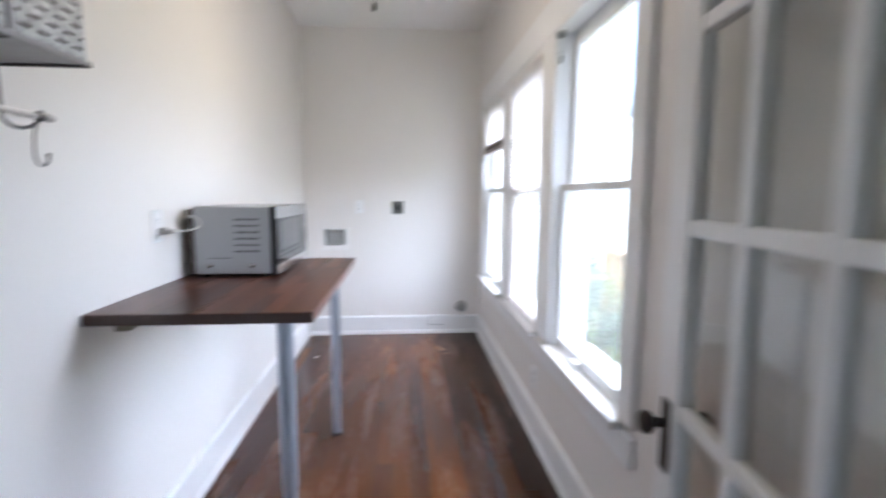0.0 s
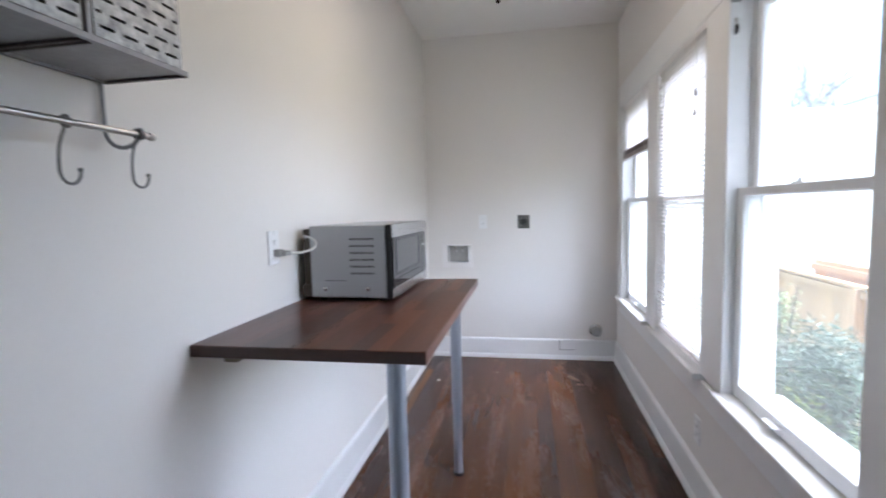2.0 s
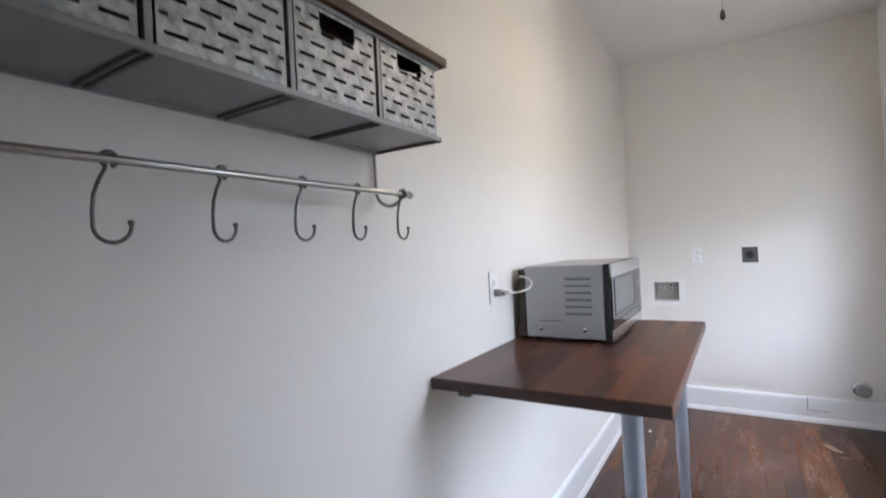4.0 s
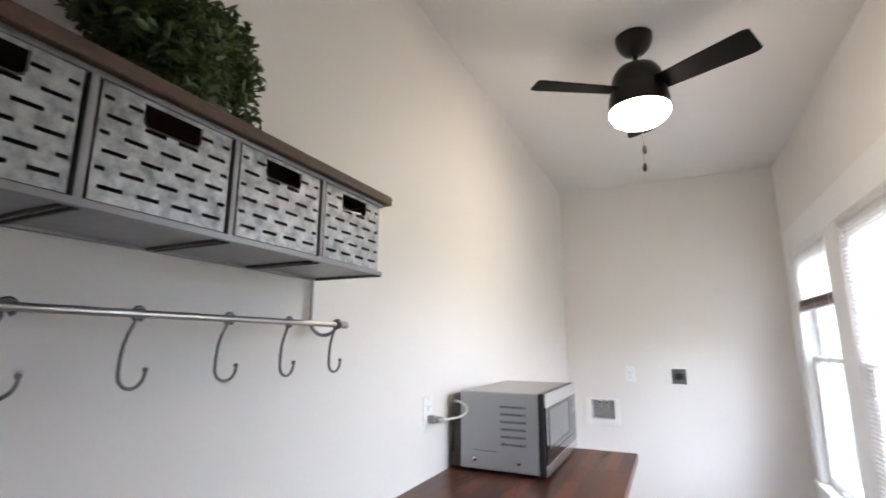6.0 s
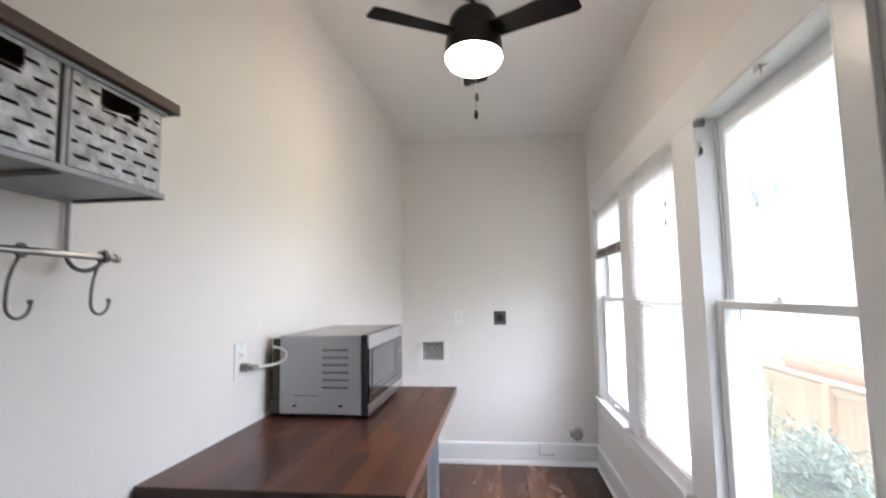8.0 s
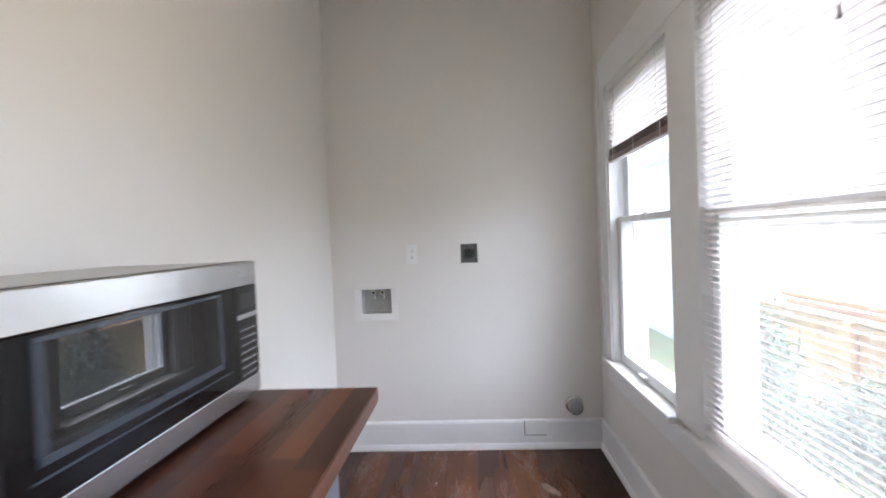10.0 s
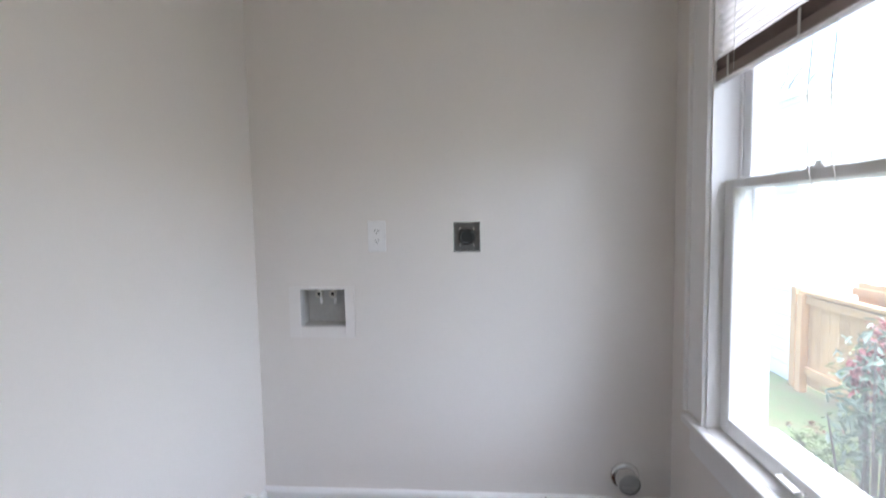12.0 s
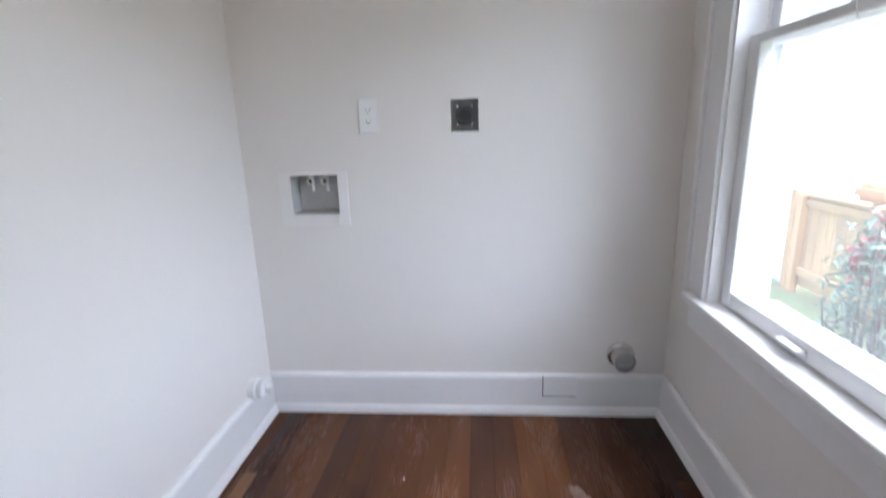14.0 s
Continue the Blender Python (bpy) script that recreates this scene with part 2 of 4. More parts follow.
M_FENCE = mat("cedar_fence", (0.62, 0.385, 0.19), 0.75, var=0.18, scale=3, fine=40, stretch=(8, 8, 1), dark=(0.46, 0.28, 0.145), rand=0.12, bump=0.15)
M_GRASS = mat("lawn", (0.11, 0.185, 0.055), 0.9, var=0.3, scale=3.6, fine=55, dark=(0.19, 0.145, 0.095), bump=0.4)
M_SIDING = mat("white_siding", (0.86, 0.85, 0.82), 0.6, var=0.03, scale=2, bump=0.03)
M_ROOF = mat("pale_roofing", (0.42, 0.41, 0.40), 0.8, var=0.15, scale=6, bump=0.3)
M_SHRUB = mat("shrub_leaf", (0.17, 0.22, 0.16), 0.5, var=0.3, scale=9, dark=(0.065, 0.10, 0.06), bump=0)
M_LIME = mat("yellow_green_leaf", (0.24, 0.29, 0.11), 0.5, var=0.3, scale=9, dark=(0.12, 0.17, 0.05), bump=0)
M_RED = mat("red_leaf", (0.48, 0.13, 0.12), 0.5, var=0.3, scale=9, bump=0)
M_BARK = mat("bark", (0.12, 0.10, 0.085), 0.9, var=0.2, scale=8, bump=0.4)
M_FARBARK = mat("pale_grey_bark", (0.30, 0.29, 0.29), 0.9, var=0.2, scale=4, bump=0.2)
# kept dark so the unseen blocking wall bounces little light
M_BLOCKER = mat("dark_blocker_taupe", (0.20, 0.185, 0.165), 0.7, var=0.08, scale=2, bump=0.05)
M_FLANGE = mat("ivory_plastic_flange", (0.775, 0.755, 0.735), 0.4, var=0.015, scale=6, bump=0.01)
M_HALL = mat("hall_paint", (0.76, 0.75, 0.73), 0.6, var=0.02, scale=1.5, bump=0.05)


# ---- mesh helpers ----
def link_mesh(name, bm, material, smooth=False):
    me = bpy.data.meshes.new(name)
    bm.to_mesh(me)
    bm.free()
    for m_ in (material if isinstance(material, (list, tuple)) else [material]):
        me.materials.append(m_)
    if smooth:
        me.polygons.foreach_set("use_smooth", [True] * len(me.polygons))
        me.set_sharp_from_angle(angle=radians(40))
    return new(name, me)


def box(bm, lo, hi, bevel=0.0, seg=2, m=None, idx=0):
    """A box from corner lo to corner hi, with its edges rounded."""
    tmp = bmesh.new()
    bmesh.ops.create_cube(tmp, size=1.0)
    c = [(a + b) / 2 for a, b in zip(lo, hi)]
    s = [b - a for a, b in zip(lo, hi)]
    for v in tmp.verts:
        v.co = Vector([v.co[i] * s[i] + c[i] for i in range(3)])
    if bevel:
        bmesh.ops.bevel(tmp, geom=tmp.edges[:], offset=bevel, segments=seg, profile=0.5, affect="EDGES")
    join(bm, tmp, m, idx)
    return bm


def join(bm, tmp, m=None, idx=0):
    if m is not None:
        bmesh.ops.transform(tmp, matrix=m, verts=tmp.verts)
    vs = {v: bm.verts.new(v.co) for v in tmp.verts}
    for f in tmp.faces:
        nf = bm.faces.new([vs[v] for v in f.verts])
        nf.material_index, nf.smooth = idx, f.smooth
    tmp.free()


def lathe(bm, profile, seg=32, m=None, idx=0):
    """A body turned about z from (radius, height) rows, bottom up; a radius of 0 closes it."""
    tmp = bmesh.new()
    rings = []
    for r, z in profile:
        if r < 1e-6:
            rings.append([tmp.verts.new((0, 0, z))])
        else:
            rings.append([tmp.verts.new((r * math.cos(2 * math.pi * i / seg), r * math.sin(2 * math.pi * i / seg), z)) for i in range(seg)])
    for a, b in zip(rings, rings[1:]):
        for i in range(seg):
            j = (i + 1) % seg
            q = [a[i % len(a)], a[j % len(a)], b[j % len(b)], b[i % len(b)]]
            q = [v for k, v in enumerate(q) if v not in q[:k]]
            if len(q) > 2:
                tmp.faces.new(q)
    join(bm, tmp, m, idx)
    return bm


def tube(bm, pts, r, seg=8, idx=0, taper=1.0):
    """A round bar along points."""
    tmp = bmesh.new()
    pts = [Vector(p) for p in pts]
    up = Vector((0.31, 0.17, 0.93))
    rings = []
    for i, p in enumerate(pts):
        d = (pts[min(i + 1, len(pts) - 1)] - pts[max(i - 1, 0)]).normalized()
        a = d.cross(up)
        if a.length < 0.05:
            a = d.cross(Vector((1, 0, 0)))
        a.normalize()
        b = d.cross(a)
        rr = r * (1 + (taper - 1) * i / max(1, len(pts) - 1))
        rings.append([tmp.verts.new(p + rr * (a * math.cos(2 * math.pi * k / seg) + b * math.sin(2 * math.pi * k / seg))) for k in range(seg)])
        up = a.cross(d) if abs(d.dot(up)) > 0.95 else up
    for a, b in zip(rings, rings[1:]):
        best = min(range(seg), key=lambda s: (a[0].co - b[s].co).length)
        for k in range(seg):
            tmp.faces.new([a[k], a[(k + 1) % seg], b[(k + 1 + best) % seg], b[(k + best) % seg]])
    tmp.faces.new(rings[0][::-1]), tmp.faces.new(rings[-1])
    bmesh.ops.recalc_face_normals(tmp, faces=tmp.faces[:])
    join(bm, tmp, None, idx)
    return bm


def part(name, bm, material, parent=None, label="", smooth=False):
    """One mesh object, placed under its thing; the vertices are in world places."""
    ob = link_mesh(name, bm, material, smooth)
    if parent is not None:
        ob.parent = parent
        ob.matrix_parent_inverse = parent.matrix_world.inverted() if parent.parent is None else (parent.parent.matrix_world @ parent.matrix_parent_inverse @ parent.matrix_basis).inverted()
    if label:
        tagged(ob, label)
    return ob


def thing(name, at, label, category, group="", kind=""):
    ob = new(name)
    ob.empty_display_size = 0.1
    ob.matrix_world = Matrix.Translation(at)
    bpy.context.view_layer.update()
    return tagged(ob, label, category, group, kind)


def cbox(lo, hi, bevel=0.0, seg=2):
    return box(bmesh.new(), lo, hi, bevel, seg)


# ---- the room ----
W, YB, YD, HC = 1.595, 6.505, 2.370, 2.74
SILL, HEAD = 0.590, 2.025
OPEN = [(3.540, 4.300), (4.505, 5.240), (5.435, 6.200)]
WT = 0.16


def structure(name, bm, material, label, category):
    return tagged(link_mesh(name, bm, material), label, category, kind="structure")


structure("wall_left", cbox((-0.12, YD - 0.12, -0.02), (0, YB + 0.12, HC)), M_WALL, "warm white painted plaster side wall", "wall")
# back wall, with the recess of the laundry box
bm = bmesh.new()
BX0, BX1, BZ0, BZ1 = 0.176, 0.357, 0.832, 0.980
PX0, PX1, PZ0, PZ1 = 0.784, 0.887, 1.119, 1.235
box(bm, (0, YB, -0.02), (BX0, YB + 0.12, HC)), box(bm, (BX1, YB, -0.02), (PX0, YB + 0.12, HC)), box(bm, (PX1, YB, -0.02), (W, YB + 0.12, HC))
box(bm, (BX0, YB, -0.02), (BX1, YB + 0.12, BZ0)), box(bm, (BX0, YB, BZ1), (BX1, YB + 0.12, HC)), box(bm, (BX0, YB + 0.1, BZ0), (BX1, YB + 0.12, BZ1))
box(bm, (PX0, YB, -0.02), (PX1, YB + 0.12, PZ0)), box(bm, (PX0, YB, PZ1), (PX1, YB + 0.12, HC)), box(bm, (PX0, YB + 0.1, PZ0), (PX1, YB + 0.12, PZ1))
structure("wall_back", bm, M_WALL, "warm white painted plaster end wall", "wall")
bm = bmesh.new()
box(bm, (W, YD - 0.12, -0.02), (W + WT, YB + 0.12, SILL - 0.03)), box(bm, (W, YD - 0.12, HEAD), (W + WT, YB + 0.12, HC))
edges = [YD - 0.12] + [e for o in OPEN for e in o] + [YB + 0.12]
for a, b in zip(edges[::2], edges[1::2]):
    box(bm, (W, a, SILL - 0.03), (W + WT, b, HEAD))
structure("wall_right", bm, M_WALL, "warm white painted plaster wall with three windows", "wall")
DX0, DX1, DH = 0.42, 1.42, 2.16
bm = bmesh.new()
box(bm, (0, YD - 0.12, -0.02), (DX0, YD, HC)), box(bm, (DX1, YD - 0.12, -0.02), (W, YD, HC)), box(bm, (DX0, YD - 0.12, DH), (DX1, YD, HC))
structure("wall_door", bm, M_WALL, "painted wall with a doorway", "wall")
structure("ceiling", cbox((-0.12, YD - 0.12, HC), (W + WT, YB + 0.12, HC + 0.1)), M_CEIL, "white painted plaster ceiling", "ceiling")
# the room behind the doorway, plain and unseen
bm = bmesh.new()
HX0, HX1, HY0 = -1.2, 2.6, -1.2
YH = YD - 0.12
# back wall left open, an added gap that throws daylight through the doorway
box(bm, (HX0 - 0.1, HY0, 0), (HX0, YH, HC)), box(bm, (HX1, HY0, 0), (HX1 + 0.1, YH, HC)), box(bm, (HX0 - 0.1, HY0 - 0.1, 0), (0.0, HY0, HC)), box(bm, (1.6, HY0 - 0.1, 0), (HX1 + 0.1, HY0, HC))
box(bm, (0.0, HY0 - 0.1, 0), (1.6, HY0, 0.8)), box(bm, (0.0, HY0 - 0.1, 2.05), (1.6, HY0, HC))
box(bm, (HX0 - 0.1, YH, 0), (-0.12, YH + 0.1, HC)), box(bm, (W + WT, YH, 0), (HX1 + 0.1, YH + 0.1, HC))
structure("wall_hall", bm, M_HALL, "plain painted walls of the unseen adjoining room, with an added daylight opening", "wall")
structure("ceiling_hall", cbox((HX0 - 0.1, HY0 - 0.1, HC), (HX1 + 0.1, YH, HC + 0.1)), M_CEIL, "plain white ceiling of the adjoining room", "ceiling")
structure("floor_hall", cbox((HX0 - 0.1, HY0 - 0.1, -0.06), (HX1 + 0.1, YH, 0.0)), M_FLOOR, "brown stained wooden floor of the adjoining room", "floor")
floor = structure("floor", cbox((0, YH, -0.06), (W, YB, -0.012)), M_SUB, "dark brown stained wooden board floor, worn", "floor")


def baseboard(name, wall, a, b):
    prof = [(0, 0.0), (0.030, 0.0), (0.030, 0.012), (0.024, 0.030), (0.019, 0.036), (0.019, 0.158), (0.016, 0.166), (0.009, 0.172), (0, 0.172)]
    tmp = bmesh.new()
    ends = []
    for s in (a, b):
        row = []
        for d, z in prof:
            p = {"left": (d, s, z), "right": (W - d, s, z), "back": (s, YB - d, z)}[wall]
            row.append(tmp.verts.new(p))
        ends.append(row)
    n = len(prof)
    for i in range(n):
        tmp.faces.new([ends[0][i], ends[0][(i + 1) % n], ends[1][(i + 1) % n], ends[1][i]])
    tmp.faces.new(ends[0]), tmp.faces.new(ends[1][::-1])
    bmesh.ops.recalc_face_normals(tmp, faces=tmp.faces[:])
    return structure(name, tmp, M_TRIM, "white painted wooden baseboard with a shoe strip", "baseboard")


baseboard("baseboard", "left", YD + 0.002, YB - 0.031)
baseboard("baseboard", "back", 0.0, W)
baseboard("baseboard", "right", YD + 0.002, YB - 0.031)
# doorway casing
bm = bmesh.new()
for x0, x1 in ((DX0 - 0.09, DX0), (DX1, DX1 + 0.09)):
    box(bm, (x0, YD, 0), (x1, YD + 0.018, DH), 0.003), box(bm, (x0, YH - 0.018, 0), (x1, YH, DH), 0.003)
for y0, y1 in ((YD, YD + 0.018), (YH - 0.018, YH)):
    box(bm, (DX0 - 0.09, y0, DH), (DX1 + 0.09, y1, DH + 0.1), 0.003)
structure("trim", bm, M_TRIM, "white painted doorway casing", "trim")

# ---- windows ----
CX = W - 0.02          # face of the casing
bm = bmesh.new()
Y0, Y1 = 3.448, 6.338
box(bm, (CX, Y0, SILL), (W, OPEN[0][0], HEAD), 0.003)
box(bm, (CX, OPEN[0][1], SILL), (W, OPEN[1][0], HEAD), 0.003)
box(bm, (CX, OPEN[1][1], SILL), (W, OPEN[2][0], HEAD), 0.003)
box(bm, (CX, OPEN[2][1], SILL), (W, Y1, HEAD), 0.003)
box(bm, (CX - 0.003, Y0, HEAD), (W, Y1, HEAD + 0.166), 0.003)
box(bm, (CX - 0.012, Y1 - 0.014, SILL), (CX + 0.004, Y1, HEAD + 0.166), 0.003)
box(bm, (CX - 0.010, OPEN[2][1] + 0.002, SILL), (CX + 0.004, OPEN[2][1] + 0.016, HEAD), 0.003)
structure("trim_window", bm, M_TRIM, "wide white painted window casing round three windows", "trim")
structure("trim_apron", box(bmesh.new(), (CX, Y0, SILL - 0.125), (W, Y1 - 0.03, SILL - 0.028), 0.004), M_TRIM, "white painted apron board under the window sills", "trim")


def frame_ring(bm, x0, x1, y0, y1, z0, z1, side, bottom, top, bevel=0.004):
    box(bm, (x0, y0, z0), (x1, y0 + side, z1), bevel), box(bm, (x0, y1 - side, z0), (x1, y1, z1), bevel)
    box(bm, (x0, y0 + side - 0.001, z0), (x1, y1 - side + 0.001, z0 + bottom), bevel), box(bm, (x0, y0 + side - 0.001, z1 - top), (x1, y1 - side + 0.001, z1), bevel)
    return bm


MEET = 1.335


def window(i, y0, y1):
    win = thing("window_%d" % i, (W, (y0 + y1) / 2, SILL), "white painted wooden double-hung sash window", "window", kind="structure")
    bm = bmesh.new()                      # jamb lining, head, stops
    for a, b in ((y0, y0 + 0.009), (y1 - 0.009, y1)):                                # flat reveal, flush with the casing
        box(bm, (CX + 0.0008, a, SILL), (W + WT, b, HEAD), 0.0006, 1)
    box(bm, (CX + 0.0008, y0 + 0.009, HEAD - 0.009), (W + WT, y1 - 0.009, HEAD), 0.0006, 1)
    for a, b in ((y0 + 0.009, y0 + 0.024), (y1 - 0.024, y1 - 0.009)):
        box(bm, (W + 0.055, a, SILL), (W + 0.061, b, HEAD - 0.009), 0.002)
        box(bm, (W + 0.098, a, SILL), (W + 0.112, b, HEAD - 0.009), 0.002)
    part("window_frame", bm, M_TRIM, win)
    bm = bmesh.new()
    a, b = y0 - (0.028 if i == 1 else 0.0), y1 + (0.0 if i != 3 else 0.105)
    box(bm, (W - 0.052, a, SILL - 0.028), (CX - 0.0005, b, SILL), 0.006, 3), box(bm, (CX - 0.002, y0, SILL - 0.028), (W + WT + 0.03, y1, SILL - 0.001))
    part("window_sill", bm, M_TRIM, win, "worn white painted wooden window sill")
    yi0, yi1 = y0 + 0.010, y1 - 0.010
    lower = part("lower_sash", frame_ring(bmesh.new(), W + 0.018, W + 0.054, yi0, yi1, SILL + 0.002, MEET + 0.014, 0.050, 0.050, 0.028), M_SASH, win)
    upper = part("upper_sash", frame_ring(bmesh.new(), W + 0.062, W + 0.096, yi0, yi1, MEET - 0.016, HEAD - 0.010, 0.050, 0.028, 0.06), M_SASH, win)
    for sash, x, z0, z1 in ((lower, W + 0.036, SILL + 0.048, MEET - 0.012), (upper, W + 0.079, MEET + 0.01, HEAD - 0.066)):
        p = part("pane", cbox((x - 0.0015, yi0 + 0.040, z0), (x + 0.0015, yi1 - 0.040, z1)), M_GLASS, sash)
        p.visible_shadow = False
    bm = bmesh.new()                      # sash lift
    yc = (yi0 + yi1) / 2 + (0.055 if i == 1 else 0.02)
    box(bm, (W + 0.010, yc - 0.045, SILL + 0.016), (W + 0.0185, yc + 0.045, SILL + 0.032), 0.003)
    box(bm, (W - 0.008, yc - 0.036, SILL + 0.026), (W + 0.012, yc + 0.036, SILL + 0.033), 0.003)
    part("sash_lift", bm, M_PLATE, lower, "white painted metal sash lift")
    bm = bmesh.new()
    yc = (yi0 + yi1) / 2
    box(bm, (W + 0.024, yc - 0.028, MEET + 0.014), (W + 0.050, yc + 0.028, MEET + 0.020), 0.002)
    box(bm, (W + 0.030, yc - 0.012, MEET + 0.019), (W + 0.062, yc + 0.010, MEET + 0.030), 0.003)
    part("sash_lock", bm, M_PLATE, lower, "white painted sash lock")
    return win


for i, (a, b) in enumerate(OPEN):
    window(i + 1, a, b)


def slat_mesh(length, depth=0.025, sag=0.003, tilt=-20):
    bm = bmesh.new()
    n = 4
    rows = []
    for k in range(n + 1):
        u = -0.5 + k / n
        x, z = u * depth, sag * (1 - 4 * u * u)
        c, s = math.cos(radians(tilt)), math.sin(radians(tilt))
        rows.append([bm.verts.new((x * c - z * s, y, x * s + z * c)) for y in (-length / 2, length / 2)])
    for a, b in zip(rows, rows[1:]):
        bm.faces.new([a[0], b[0], b[1], a[1]])
    r = bmesh.ops.extrude_face_region(bm, geom=bm.faces[:])
    for v in r["geom"]:
        if isinstance(v, bmesh.types.BMVert):
            v.co.z -= 0.0007
    bmesh.ops.recalc_face_normals(bm, faces=bm.faces[:])
    me = bpy.data.meshes.new("slat")
    bm.to_mesh(me), bm.free()
    me.materials.append(M_BLIND)
    return me


def blind(y0, y1, z_bottom, stack, label, tilt):
    x, yc = W - 0.003, (y0 + y1) / 2
    ln = y1 - y0 - 0.022
    bl = thing("window_blind", (x, yc, HEAD - 0.02), label, "blind")
    top = HEAD - 0.009
    part("head_rail", cbox((x - 0.014, yc - ln / 2, top - 0.026), (x + 0.014, yc + ln / 2, top), 0.002), M_BLIND, bl)
    me = slat_mesh(ln, tilt=tilt)
    z = top - 0.040
    zs = []
    while z > z_bottom + stack + 0.024:
        zs.append(z)
        z -= 0.0212
    k = 0
    while z_bottom + 0.020 + k * 0.0034 < z_bottom + stack + 0.014:
        zs.append(z_bottom + 0.020 + k * 0.0034)
        k += 1
    # packed slats take the slat mesh with backlit shade in its colour
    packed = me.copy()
    packed.materials[0] = M_BLINDSHADE
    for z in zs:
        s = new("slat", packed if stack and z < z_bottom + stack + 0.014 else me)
        s.parent = bl
        s.matrix_basis = Matrix.Translation((random.uniform(-0.0008, 0.0008), random.uniform(-0.001, 0.001), z - bl.location.z)) @ pose(0, 0, 0, random.uniform(-0.12, 0.12), random.uniform(-2.5, 2.5), 0)
    part("bottom_rail", cbox((x - 0.013, yc - ln / 2, z_bottom), (x + 0.013, yc + ln / 2, z_bottom + (0.026 if stack else 0.016)), 0.003), M_BLINDSHADE if stack else M_BLIND, bl)
    if stack:
        part("rail_lip", cbox((x - 0.010, yc - ln / 2 + 0.004, z_bottom - 0.007), (x + 0.010, yc + ln / 2 - 0.004, z_bottom), 0.002), M_BLIND, bl, "pale lower lip")
        for y in (yc - ln * 0.40, yc, yc + ln * 0.40):
            part("ladder_tape", cbox((x - 0.0152, y - 0.004, z_bottom - 0.004), (x - 0.0138, y + 0.004, z_bottom + stack + 0.012)), M_CORD, bl, "thin pale ladder tape")
    for y in (yc - ln * 0.36, yc + ln * 0.36):
        for dx in (-0.0135, 0.0135):
            part("ladder_cord", tube(bmesh.new(), [(x + dx, y, top - 0.02), (x + dx, y, z_bottom + 0.01)], 0.0008, 5), M_CORD, bl)
    return bl


b2 = blind(OPEN[1][0], OPEN[1][1], 0.612, 0.0, "white vinyl mini blind lowered over the window, slats open", -22)
b3 = blind(OPEN[2][0], OPEN[2][1], 1.634, 0.042, "white vinyl mini blind half raised, slats stacked at its foot", -40)

# ---- the glazed door ----
def glazed_door():
    hx, hy, wide, high, thick, turn = 1.392, 2.394, 0.80, 2.13, 0.038, 8.0
    door = new("door_1")
    door.empty_display_size = 0.1
    door.matrix_world = pose(hx, hy, 0.008, 0, 0, -turn)
    bpy.context.view_layer.update()
    tagged(door, "white painted wooden door with many glass panes, standing open", "door", kind="structure")
    P = door.matrix_world
    st, top, bot = 0.105, 0.11, 0.430
    # along y: the door's width; x: its thickness
    def put(name, bm, material, parent=door, label=""):
        bmesh.ops.transform(bm, matrix=P, verts=bm.verts)
        return part(name, bm, material, parent, label)
    for a, b in ((0, st), (wide - st, wide)):
        put("stile", cbox((0, a, 0), (thick, b, high), 0.003), M_TRIM)
    put("top_rail", cbox((0, st, high - top), (thick, wide - st, high), 0.002), M_TRIM)
    put("bottom_rail", cbox((0, st, 0), (thick, wide - st, bot), 0.002), M_TRIM)
    cols, rows, mt = 3, 4, 0.036
    gw, gh = (wide - 2 * st - (cols - 1) * mt) / cols, (high - top - bot - (rows - 1) * mt) / rows
    for c in range(1, cols):
        y = st + c * gw + (c - 1) * mt
        put("muntin", cbox((0.002, y, bot), (thick - 0.002, y + mt, high - top), 0.007, 3), M_TRIM)
    for r in range(1, rows):
        z = bot + r * gh + (r - 1) * mt
        put("muntin", cbox((0.003, st, z), (thick - 0.003, wide - st, z + mt), 0.007, 3), M_TRIM)
    for c in range(cols):
        for r in range(rows):
            y, z = st + c * (gw + mt), bot + r * (gh + mt)
            p = put("pane", cbox((thick / 2 - 0.0015, y - 0.002, z - 0.002), (thick / 2 + 0.0015, y + gw + 0.002, z + gh + 0.002)), M_DOORGLASS)
            p.visible_shadow = False
    for side in (-1, 1):
        face = 0 if side < 0 else thick
        ky, kz = wide - 0.055, 0.774
        bm = bmesh.new()
        prof = [(0, 0), (0.011, 0.0), (0.011, 0.020), (0.012, 0.026), (0.021, 0.032), (0.027, 0.042), (0.027, 0.050), (0.020, 0.058), (0, 0.061)]
        lathe(bm, prof, 24, Matrix.Translation((face, ky, kz)) @ Matrix.Rotation(radians(90 * side), 4, "Y"))
        knob = put("door_knob", bm, M_IRON, door, "dark aged metal door knob")
        lo, hi = sorted((face, face + side * 0.004))
        put("escutcheon", cbox((lo, ky - 0.022, kz - 0.115), (hi, ky + 0.022, kz + 0.055), 0.0015), M_IRON, door, "dark aged metal lock plate")


glazed_door()


# ---- table on two legs ----
TX, TY0, TY1, TZ, TT = 0.632, 3.500, 4.685, 0.961, 0.032


